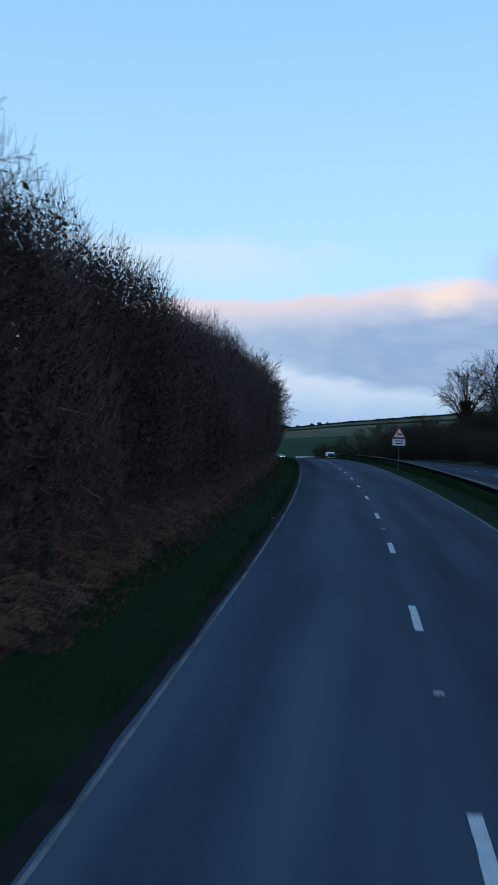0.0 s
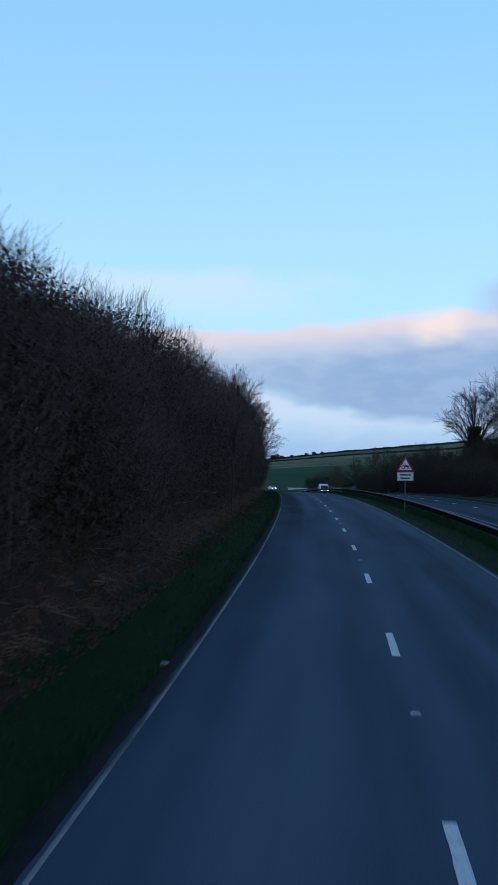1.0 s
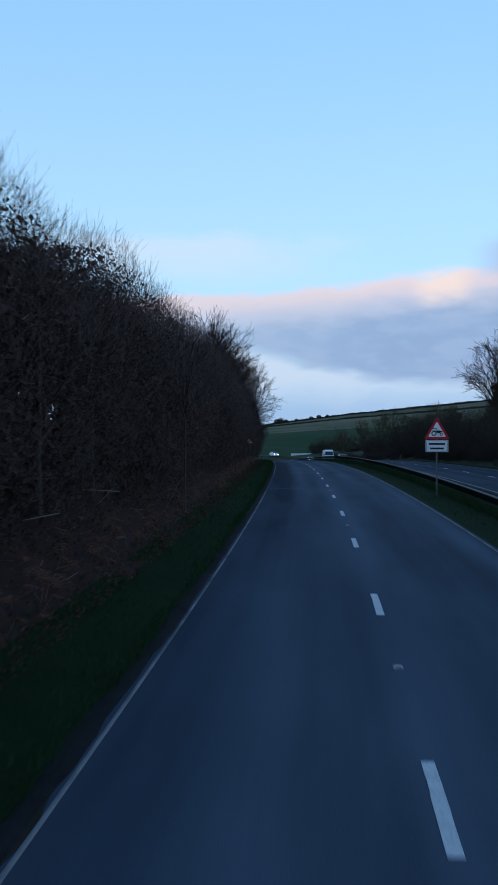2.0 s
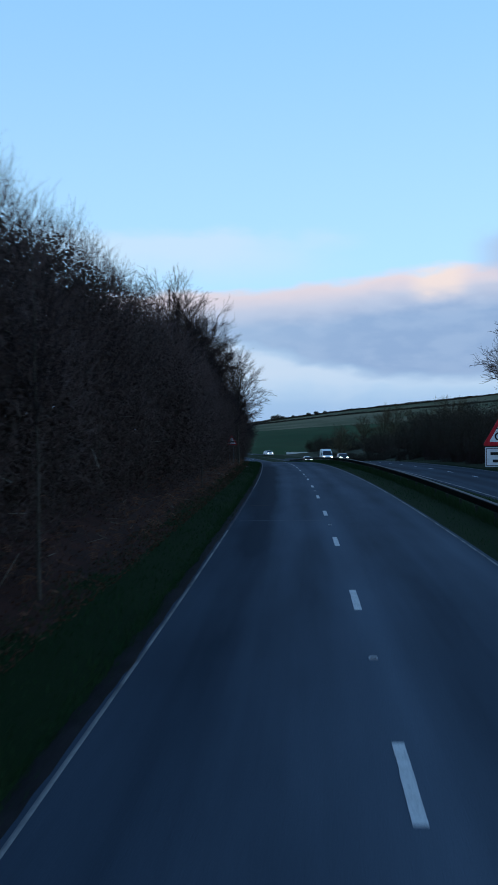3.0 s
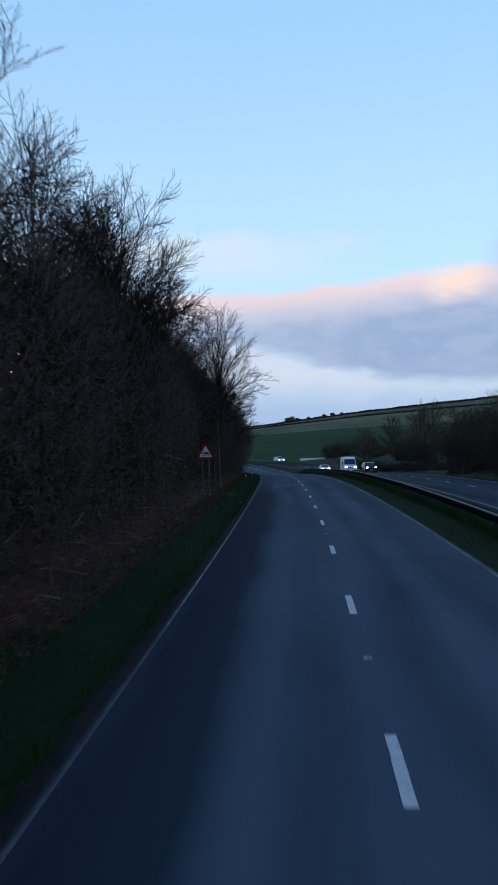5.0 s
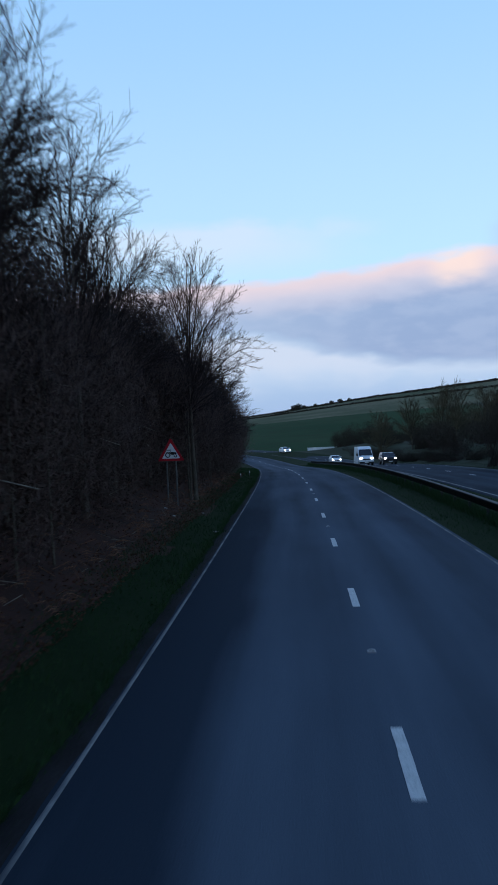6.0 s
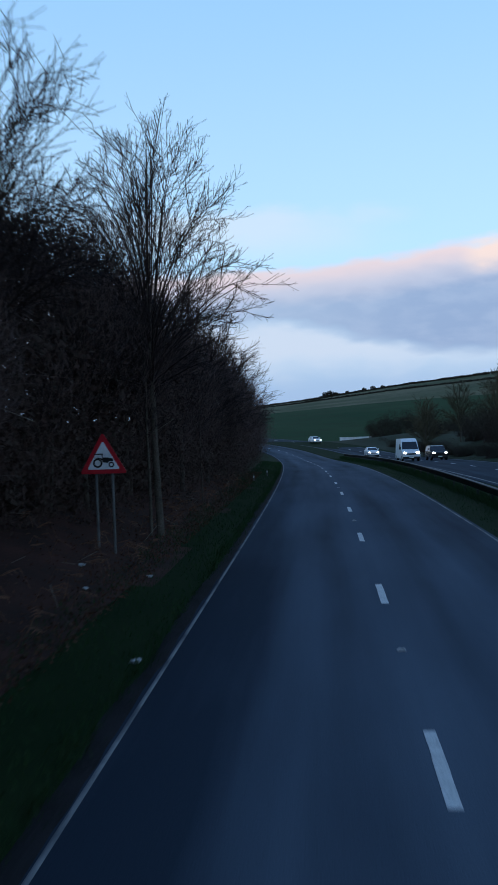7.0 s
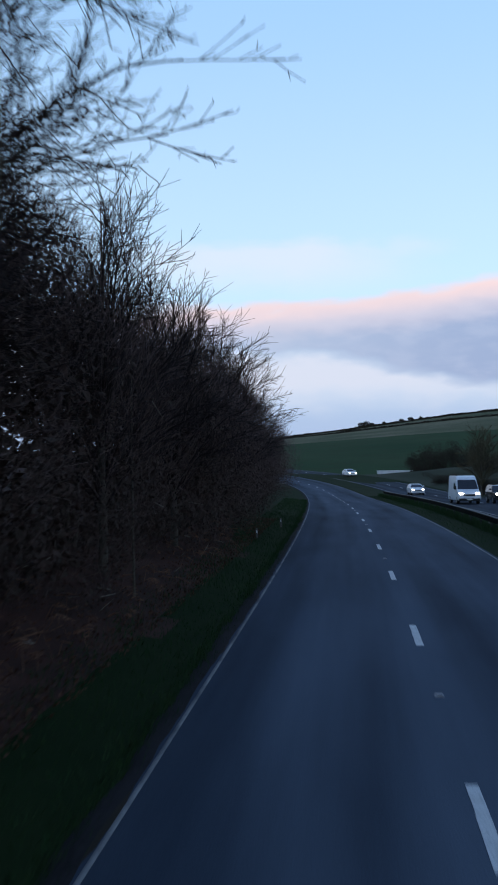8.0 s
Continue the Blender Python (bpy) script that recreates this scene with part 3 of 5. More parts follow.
def shoots(rng, paths, n, lo, length, spread, up, steps, most=9.0):
    """n side shoots along every path: they leave at an angle and bend gently upwards."""
    count, k = paths.shape[:2]
    whole = np.linalg.norm(np.diff(paths, axis=1), axis=2).sum(1)[:, None]
    u = lo + (1 - lo) * (np.arange(n)[None] + rng.random((count, n))) / n
    j = np.minimum((u * (k - 1)).astype(int), k - 2)
    i = np.arange(count)[:, None]
    a, b = paths[i, j], paths[i, j + 1]
    base = a + (b - a) * (u * (k - 1) - j)[..., None]
    d = (b - a) / np.maximum(np.linalg.norm(b - a, axis=2, keepdims=True), 1e-6)
    side = rng.normal(size=d.shape)
    side -= d * (side * d).sum(2, keepdims=True)
    side /= np.linalg.norm(side, axis=2, keepdims=True)
    w = np.radians(rng.uniform(spread[0], spread[1], u.shape))[..., None]
    d = d * np.cos(w) + side * np.sin(w)
    ln = np.minimum(whole * length * (1.1 - 0.6 * u) * rng.uniform(0.6, 1.3, u.shape), most)[..., None]
    out = [base]
    for q in range(steps):
        d = d + np.array([0, 0, up]) + rng.normal(size=d.shape) * 0.045
        d = d / np.linalg.norm(d, axis=2, keepdims=True)
        out.append(out[-1] + d * ln / steps)
    return np.stack(out, 2).reshape(count * n, steps + 1, 3)


def path_tubes(paths, r0, r1, sides):
    """Tapered skins over paths of equal count of points."""
    count, k = paths.shape[:2]
    r = np.linspace(0, 1, k)[None] * (np.asarray(r1) - np.asarray(r0)).reshape(-1, 1) + np.asarray(r0).reshape(-1, 1)
    r = np.broadcast_to(r, (count, k))
    return tubes(paths[:, :-1].reshape(-1, 3), paths[:, 1:].reshape(-1, 3), r[:, :-1].ravel(), r[:, 1:].ravel(), sides)


def bare_tree(name, label, seed, height, radius=3.0, wide=0.52, clear=0.36, limbs=30, sub=(11, 7, 0), trunk_r=0.13, thin=0.008, arch=1.0, fine=2, bark=None, twig=None, leaders=1, point=0.7, seat=None):
    """A bare tree: a straight leader, limbs that rise steeply and arch out to an ovate crown, and fine straight twigs.
    wide: where the crown is broadest, as a share of the height; clear: the branchless share of the stem."""
    rng = np.random.default_rng(seed)
    root = tagged(new(name), label, "tree")
    stems, firsts, girth = [], [], []
    for q in range(leaders):
        sway = rng.normal(size=(9, 2)) * 0.035 * height / 10
        out = rng.normal(size=2) * (0.0 if leaders == 1 else 0.3)
        t = np.linspace(0, 1, 9)
        top = height * (1.0 if q == 0 else rng.uniform(0.86, 0.96))
        xy = np.cumsum(sway, 0) * 0.6 + out[None] * (0.4 + 1.6 * t[:, None])
        stem = np.concatenate([xy, (-0.3 + (top + 0.3) * t)[:, None]], 1)
        stems.append(stem)
        n = limbs // leaders
        v = rng.permutation((np.arange(n) + rng.random(n)) / n)
        low, zw = top * clear, top * wide
        zt = top * (wide * 0.86 + (1.0 - wide * 0.86) * v ** 1.15)
        za = low + (zt - low) * rng.uniform(0.08, 0.5, n) * (0.55 + 0.45 * v)
        rad = np.where(zt > zw, radius * np.clip(1 - ((zt - zw) / (top * 1.03 - zw)) ** 2, 0, 1) ** point, radius * np.clip(zt / zw, 0, 1)) * np.sqrt(rng.uniform(0.5, 1.12, n))
        a = np.cumsum(2.4 + rng.uniform(-0.4, 0.4, n))
        way = np.stack([np.cos(a), np.sin(a)], 1)
        p0 = np.stack([np.interp(za, stem[:, 2], stem[:, 0]), np.interp(za, stem[:, 2], stem[:, 1]), za], 1)
        rise = (zt - za)[:, None]

        def along_limb(x, y):
            return p0 + np.concatenate([way * rad[:, None] * x, rise * y], 1)

        c1, c2, c3 = along_limb(0.16, 0.36), along_limb(0.6, 0.86 + 0.1 * arch), along_limb(1.0, 1.0)
        t = np.linspace(0, 1, 7)[None, :, None]
        limb = p0[:, None] * (1 - t) ** 3 + 3 * c1[:, None] * t * (1 - t) ** 2 + 3 * c2[:, None] * t * t * (1 - t) + c3[:, None] * t ** 3
        limb[:, 1:] += rng.normal(size=limb[:, 1:].shape) * 0.016
        firsts.append(limb)
        girth.append(np.clip(trunk_r * (1 - za / top) * 0.42 + 0.004, thin * 1.6, trunk_r * 0.34))
    v, f = [], []
    for stem in stems:
        q = np.concatenate([stem[:1], stem[:1] + (stem[1:2] - stem[:1]) * 0.25, stem[1:]])[None]
        r = trunk_r * (1 if leaders == 1 else 0.8) * np.concatenate([[1.45, 1.0], np.linspace(0.93, 0.08, 8)])
        tv, tf = ring_skin(q[0], np.maximum(r, thin), 9)
        f.append(tf + sum(len(x) for x in v))
        v.append(tv)
    part("trunk", mesh_of("trunk", np.concatenate(v), np.concatenate(f), bark or BARK), bark or BARK, root)
    limb, girth = np.concatenate(firsts), np.concatenate(girth)
    tips = [stem[4:] for stem in stems]
    second = shoots(rng, limb, sub[0], 0.3, 0.44, (22, 48), 0.04, fine + 1, 2.5)
    second = np.concatenate([second, shoots(rng, np.stack(tips), sub[0], 0.5, 0.16, (20, 40), 0.08, fine + 1, 1.2)])
    third = shoots(rng, second, sub[1], 0.12, 0.48, (22, 50), 0.05, fine, 0.9)
    sets = [(limb, girth, np.full(len(limb), thin), 4), (second, thin * 1.5, thin * 0.9, 3), (third, thin, thin * 0.75, 3)]
    if sub[2]:
        fourth = shoots(rng, third, sub[2], 0.2, 0.5, (25, 55), 0.05, 1, 0.35)
        sets.append((fourth, thin * 0.8, thin * 0.6, 3))
    vs, fs, k = [], [], 0
    for paths, r0, r1, sides in sets:
        tv, tf = path_tubes(paths, r0, r1, sides)
        vs.append(tv)
        fs.append(tf + k)
        k += len(tv)
    part("crown", mesh_of("crown", np.concatenate(vs), np.concatenate(fs), twig or TWIG), twig or TWIG, root, "fine bare twigs")
    if seat is not None:
        root.matrix_basis = seat
    return root


def ring_skin(path, r, sides):
    """One unbroken round skin along an upright path."""
    a = 2 * math.pi * np.arange(sides) / sides
    v = path[:, None] + r[:, None, None] * np.stack([np.cos(a), np.sin(a), 0 * a], 1)[None]
    i = np.arange(len(path) - 1)[:, None] * sides
    j = np.arange(sides)[None]
    f = np.stack([i + j, i + (j + 1) % sides, i + sides + (j + 1) % sides, i + sides + j], -1).reshape(-1, 4)
    return v.reshape(-1, 3), f


# single trees that stand out of the wood, each of its own shape
TALL = "tall bare winter tree with fine upswept twigs"
TWIN = "tall twin-stemmed bare tree rising out of the roadside thicket"
bare_tree("tree", TALL, 47, 12.5, 3.85, 0.5, 0.36, 60, (10, 7, 1), 0.125, 0.0073, 1.1, bark=PALE_BARK, point=0.9, seat=at(145.1, -6.3))
for s, o, h, rad, seed, kw in [
    (117.0, -8.4, 13.2, 3.7, 52, dict(leaders=3, limbs=75, sub=(12, 9, 0), wide=0.62, point=0.6, thin=0.0075, fine=1)),
    (122.5, -9.6, 12.2, 2.6, 53, dict(limbs=32, fine=1)),
    (128.3, -8.1, 12.8, 2.9, 54, dict(leaders=2, limbs=40, sub=(10, 6, 0), wide=0.68, point=0.6, thin=0.0075, fine=1)),
    (137.0, -9.0, 11.8, 3.4, 55, dict(leaders=2, limbs=54, sub=(12, 8, 0), wide=0.62, point=0.6, fine=1)),
    (108.0, -9.2, 11.8, 2.9, 56, dict(limbs=44, fine=1)),
    (99.0, -9.0, 12.0, 3.0, 57, dict(limbs=36, leaders=2, fine=1)),
    (151.5, -9.2, 10.4, 3.0, 58, dict(clear=0.2, wide=0.45, fine=1, limbs=36)),
    (158.0, -7.6, 9.4, 3.0, 59, dict(clear=0.14, wide=0.42, fine=1, limbs=36)),
    (166.5, -7.4, 9.2, 3.0, 60, dict(clear=0.14, wide=0.42, fine=1, limbs=36, thin=0.008)),
    (176.0, -7.3, 9.2, 3.0, 61, dict(clear=0.14, wide=0.42, fine=1, limbs=36, thin=0.009)),
    (186.0, -7.2, 9.2, 3.0, 62, dict(clear=0.14, wide=0.42, fine=1, limbs=36, thin=0.01)),
]:
    bare_tree("tree", TWIN if kw.get("leaders") else TALL, seed, h, rad, seat=at(s, o), **kw)

# slender pale stems that stand free at the edge of the wood
stem_rng = random.Random(17)
for k, s in enumerate([30.0, 41.0, 63.0, 84.0, 96.0, 116.1, 117.2, 118.6, 120.9, 144.5, 145.8, 157.0]):
    free = s > 110
    o = stem_rng.uniform(-7.6, -7.1) + (0.75 if s > 140 else 0.0) if free else float(wood_face(np.array(s), np.array(1.5), np.array(9.0))) - 0.35
    bare_tree("sapling", "slender bare sapling at the edge of the wood", 130 + k, stem_rng.uniform(6.0, 8.0), 1.0, 0.6, 0.42, 10, (6, 4, 0), stem_rng.uniform(0.035, 0.055), 0.006, bark=PALE_BARK if free else BARK, seat=at(s, o))

PROTO = []
for i, (h, rad, st, wide) in enumerate([(10.0, 2.7, 1, 0.55), (10.0, 2.4, 2, 0.6), (10.0, 3.0, 1, 0.5), (10.0, 2.6, 2, 0.52)]):
    PROTO.append(bare_tree("tree", "slender bare winter tree on the leafy wooded bank", 20 + i, h, rad, wide, 0.3, 28, (8, 6, 0), 0.11, 0.009, fine=1, leaders=st))
tree_rng = random.Random(5)
spots = []
s = 8.0
while s < WOOD_END:
    h = float(wood_top(np.array(s))) * (0.86 + 0.14 * float(smooth(14, 30, s)))
    spots.append((s + tree_rng.uniform(-1, 1) + (5.0 if 131 < s < 142 else 0.0), tree_rng.uniform(-9.5, -8.7), (h - 0.5) * tree_rng.uniform(0.88, 1.04) / 10))
    if len(spots) % 5 != 3:
        spots.append((s + tree_rng.uniform(1, 4), tree_rng.uniform(-11.5, -10.0), (h - 0.6) * tree_rng.uniform(0.95, 1.08) / 10))
    s += 7.2 if s < 190 else 20.0
used = set()
for i, (s, o, k) in enumerate(spots):
    j = (i * 7 + i // 4) % len(PROTO)
    m = at(s, o, 0.0, tree_rng.uniform(0, 360)) @ Matrix.Diagonal((k, k, k, 1))
    if j not in used:
        used.add(j)
        PROTO[j].matrix_basis = m
        tagged(PROTO[j], group="trees of the wood")
    else:
        copy_thing(PROTO[j], m)


# ---- far side: trees, hedges and the hill ----
def bush_meshes(seed, n_leaf, n_stem, leaf=DARK_LEAF):
    """A rounded uneven bush of unit height: stems, then sprays of small dark leaves with gaps."""
    rng = np.random.default_rng(seed)
    lobes = np.stack([rng.uniform(-0.55, 0.55, 9), rng.uniform(-0.5, 0.5, 9), rng.uniform(0.25, 0.68, 9)], 1)
    rad = rng.uniform(0.2, 0.36, 9)
    k = rng.integers(0, 9, n_leaf)
    d = rng.normal(size=(n_leaf, 3))
    d /= np.linalg.norm(d, axis=1, keepdims=True)
    p = lobes[k] + d * (rad[k] * rng.random(n_leaf) ** 0.35)[:, None]
    p[:, 2] = np.maximum(p[:, 2], 0.02)
    lv, lf = leaves(p, rng.uniform(0.014, 0.034, n_leaf), rng)
    k = rng.integers(0, 9, n_stem)
    a = np.stack([rng.uniform(-0.4, 0.4, n_stem), rng.uniform(-0.35, 0.35, n_stem), np.zeros(n_stem) - 0.02], 1)
    d = rng.normal(size=(n_stem, 3))
    d[:, 2] = np.abs(d[:, 2])
    d /= np.linalg.norm(d, axis=1, keepdims=True)
    b = lobes[k] + d * rad[k][:, None] * rng.uniform(0.75, 1.12, n_stem)[:, None]
    sv, sf = tubes(a, b, np.full(n_stem, 0.004), np.full(n_stem, 0.0012))
    return mesh_of("stem_clump", sv, sf, TWIG), mesh_of("foliage", lv, lf, leaf)


BUSHES = [bush_meshes(70 + i, 4200, 200) for i in range(3)]
OLIVE_BUSHES = [bush_meshes(76 + i, 3800, 280, OLIVE_LEAF) for i in range(2)]


def bush(x, y, height, width, turn, kind, label):
    root = tagged(new("bush"), label, "bush", group="bushes beyond the far carriageway")
    st, fo = (BUSHES + OLIVE_BUSHES)[kind]
    part("stem_clump", st, TWIG, root)
    part("foliage", fo, DARK_LEAF, root)
    root.matrix_basis = pose(x, y, float(land(x, y)), 0, 0, turn) @ Matrix.Diagonal((width / 1.3, width / 1.3 * 0.7, height, 1))
    return root


bush_rng = random.Random(8)
# the dark clump at the end of the hedge, where the far road swings out of sight
for x, y, h, w in [(-12.7, 313, 6.4, 9.0), (-7.2, 315, 7.2, 10.0), (-1.5, 312, 6.2, 9.0), (4.0, 310, 5.6, 8.0), (-16.2, 314, 4.6, 6.0)]:
    bush(x, y, h, w, bush_rng.uniform(-20, 20), bush_rng.randrange(3), "large rounded dark bush at the end of the hedge")
# the hedge along the far verge
for s in list(range(90, 182, 6)):
    q = on(s, 20.6 + bush_rng.uniform(-0.8, 1.2))
    bush(q[0], q[1], bush_rng.uniform(4.6, 5.8) + 2.0 * float(smooth(118, 140, s)), bush_rng.uniform(6.5, 9), bush_rng.uniform(-30, 30), bush_rng.randrange(3), "dark overgrown hedge bush on the far verge")
# a taller dark clump where the bank steepens
for s, o, top_z, w in [(178, 23.5, 8.6, 8), (184, 26.5, 9.4, 9), (191, 27.5, 9.2, 8), (192, 24.5, 7.6, 6)]:
    q = on(s, o)
    bush(q[0], q[1], top_z - float(land(q[0], q[1])), w, bush_rng.uniform(-30, 30), bush_rng.randrange(3), "tall dark thorn thicket on the far bank")
for s, o, h, w in [(190, 26, 3.2, 7), (196, 20.8, 2.0, 5), (204, 20.2, 1.6, 5), (211, 19.6, 2.2, 5), (219, 20.4, 1.8, 5), (228, 19.8, 2.4, 6), (237, 20.2, 2.0, 5), (246, 19.6, 2.6, 6), (256, 20.5, 2.2, 6), (266, 20.0, 2.6, 6), (278, 20.6, 2.4, 6), (205, 25, 3.2, 7), (212, 22.5, 4.2, 7), (218, 28, 3.4, 8), (226, 24, 4.6, 8), (234, 25, 5.8, 7), (241, 24.5, 5.2, 6), (255, 27, 2.8, 7), (272, 26, 3.0, 8), (222, 40, 6.0, 11), (240, 46, 7.5, 12), (262, 42, 6.5, 12), (252, 52, 8.5, 12), (278, 50, 8.0, 13), (290, 60, 9.0, 13), (285, 44, 6.0, 12), (200, 36, 6.0, 10), (212, 46, 7.5, 11), (184, 31, 5.2, 9)]:
    q = on(s, o)
    olive = o > 34
    bush(q[0], q[1], h, w, bush_rng.uniform(-30, 30), bush_rng.randrange(3, 5) if olive else bush_rng.randrange(3), "olive-brown winter scrub on the hillside" if olive else "dull brown-green scrub bush on the far bank")
OLIVE = "hazy olive-brown bare tree on the far bank"
# tall trees behind the hedge, thick with ivy; olive scrub trees further on
for i, (x, y, h, lab) in enumerate([(17.5, 151, 13.5, "bare tree with dark ivy over its limbs"), (23.0, 147, 16.5, "bare tree with dark ivy over its limbs"), (28.5, 140, 14.5, "bare tree with dark ivy over its limbs"), (34.0, 133, 15.0, "bare tree with dark ivy over its limbs"), (-6.3, 243, 8.0, OLIVE), (-1.0, 252, 8.5, OLIVE), (3.5, 240, 9.0, OLIVE), (6.5, 250, 10.0, OLIVE), (9.5, 232, 8.0, OLIVE), (13.0, 244, 8.5, OLIVE), (15.0, 222, 9.5, OLIVE), (19.0, 232, 10.0, OLIVE)]):
    ivied = i < 4
    t = bare_tree("tree", lab, 80 + i, h, h * (0.42 if ivied else 0.34), 0.62 if ivied else 0.45, 0.14, 40 if ivied else 26, (10, 6, 0), 0.26 if ivied else 0.12, 0.018, fine=1, twig=None if ivied else OLIVE_TWIG, seat=pose(x, y, float(land(x, y)), 0, 0, i * 77))
    if ivied:
        rng = np.random.default_rng(200 + i)
        top = h * (0.6 if i == 0 else 0.88)
        z = top * rng.random(9000) ** 0.8
        a = rng.uniform(0, 6.283, len(z))
        rad = (0.6 + 2.0 * np.abs(wob(z * 1.6 + a * 1.3, i)) + 1.2 * np.abs(wob(a * 3 + z, i + 4))) * np.sqrt(rng.random(len(z))) * (1.1 - 0.6 * z / h)
        p = np.stack([rad * np.cos(a), rad * np.sin(a), z], 1)
        v, f = leaves(p, rng.uniform(0.14, 0.3, len(p)), rng)
        part("ivy", mesh_of("ivy", v, f, DARK_LEAF), DARK_LEAF, t, "dark glossy ivy leaves")
for x, y, h, w in [(15, 158, 6.5, 8), (19, 151, 7.5, 9), (23, 143, 8, 9), (27, 134, 8, 9), (31, 125, 8, 10), (34, 115, 7, 10)]:
    bush(x, y, h, w, bush_rng.uniform(-30, 30), bush_rng.randrange(3), "tall dark thorn bush under the trees")

for x, y, top_z, w in [(18.0, 143, 10.5, 6.5), (20.5, 140, 12.5, 7), (24.0, 136, 14.0, 9), (29.0, 130, 15.0, 10), (17.0, 149, 8.5, 6)]:
    bush(x, y, top_z - float(land(x, y)), w, bush_rng.uniform(-30, 30), bush_rng.randrange(3), "tall dark mass of ivy and thorn under the trees")


def hill_hedges():
    """Hedges between the fields and along the crest: thin dark rows of far scrub."""
    rng = np.random.default_rng(31)
    ps, sz = [], []
    for x0, y0, x1, y1, n, h in [(-420, 832, 520, 838, 26000, 1.7), (-160, 748, 330, 762, 6000, 1.3), (40, 470, 70, 676, 3000, 2.2)]:
        u = rng.random(n)
        x = x0 + (x1 - x0) * u + rng.normal(size=n) * 0.8
        y = y0 + (y1 - y0) * u + rng.normal(size=n) * 0.8
        hh = h * (0.75 + 0.35 * wob(x * 0.12, 3) + 0.2 * wob(x * 0.5, 6))
        z = land(x, y) + rng.random(n) * np.maximum(hh, 0.4)
        ps.append(np.stack([x, y, z], 1))
        sz.append(rng.uniform(0.9, 1.9, n))
    # a few trees on the crest
    for x, y, h, n in [(-80, 835, 4.6, 420), (-76.5, 835, 5.2, 420), (-72, 836, 3.2, 260), (-62, 836, 2.6, 200), (-48, 836, 3.0, 240), (-41, 836, 3.4, 260), (-33, 836, 2.6, 200)]:
        d = rng.normal(size=(n, 3))
        d /= np.linalg.norm(d, axis=1, keepdims=True)
        p = d * (rng.random((n, 1)) ** 0.4) * np.array([h * 0.72, h * 0.5, h * 0.5])
        ps.append(p + np.array([x, y, float(land(x, y)) + h * 0.55]))
        sz.append(rng.uniform(0.5, 1.1, n))
    v, f = leaves(np.concatenate(ps), np.concatenate(sz), rng)
    tagged(new("far_hedge", mesh_of("far_hedge", v, f, DARK_LEAF)), "dark hedgerows between the fields and on the crest", "hedge", kind="stuff")


hill_hedges()

# ---- road signs ----
SIGN_WHITE = grained("sign_white", (0.72, 0.73, 0.74), (0.62, 0.63, 0.64), 2.0, 0.4, c=(0.5, 0.5, 0.5), fine_scale=7)
SIGN_RED = grained("sign_red", (0.5, 0.02, 0.03), (0.42, 0.016, 0.024), 2.0, 0.4, c=(0.3, 0.012, 0.02), fine_scale=7)
SIGN_BLACK = grained("sign_black", (0.012, 0.012, 0.013), (0.02, 0.02, 0.02), 3.0, 0.5)
SIGN_GREY = grained("sign_grey_back", (0.22, 0.22, 0.23), (0.16, 0.16, 0.17), 2.0, 0.5, 0.4)
POST_GREY = grained("grey_post", (0.17, 0.165, 0.155), (0.11, 0.105, 0.1), 3.0, 0.6, 0.2, c=(0.08, 0.078, 0.07))


def plate(pts, depth, y, bevel=0.0):
    """A flat plate in the x-z plane from its outline, its front at y."""
    bm = bmesh.new()
    f = bm.faces.new([bm.verts.new((x, y, z)) for x, z in pts])
    r = bmesh.ops.extrude_face_region(bm, geom=[f])
    bmesh.ops.translate(bm, verts=[v for v in r["geom"] if isinstance(v, bmesh.types.BMVert)], vec=(0, depth, 0))
    bmesh.ops.recalc_face_normals(bm, faces=bm.faces)
    return bm


def rounded_triangle(side, r, inset=0.0):
    h = side * math.sqrt(3) / 2
    c = [(-side / 2, 0), (side / 2, 0), (0, h)]
    cen = (0, h / 3)
    k = 1 - inset / (h / 3)
    c = [(cen[0] + (x - cen[0]) * k, cen[1] + (z - cen[1]) * k) for x, z in c]
    r = r * max(k, 0.2)
    out = []
    for i, (x, z) in enumerate(c):
        a = math.atan2(cen[1] - z, cen[0] - x)
        ox, oz = x + math.cos(a) * 2 * r, z + math.sin(a) * 2 * r
        for j in range(7):
            b = a + math.pi - math.pi / 3 + j * (2 * math.pi / 3) / 6
            out.append((ox + r * math.cos(b), oz + r * math.sin(b)))
    return out


def ring(bm, cx, cz, ro, ri, y, depth, seg=20):
    vs = []
    for rr, yy in ((ro, y), (ri, y), (ro, y + depth), (ri, y + depth)):
        vs.append([bm.verts.new((cx + rr * math.cos(2 * math.pi * i / seg), yy, cz + rr * math.sin(2 * math.pi * i / seg))) for i in range(seg)])
    for i in range(seg):
        j = (i + 1) % seg
        bm.faces.new((vs[0][i], vs[0][j], vs[1][j], vs[1][i]))
        bm.faces.new((vs[0][i], vs[2][i], vs[2][j], vs[0][j]))
        bm.faces.new((vs[1][i], vs[1][j], vs[3][j], vs[3][i]))


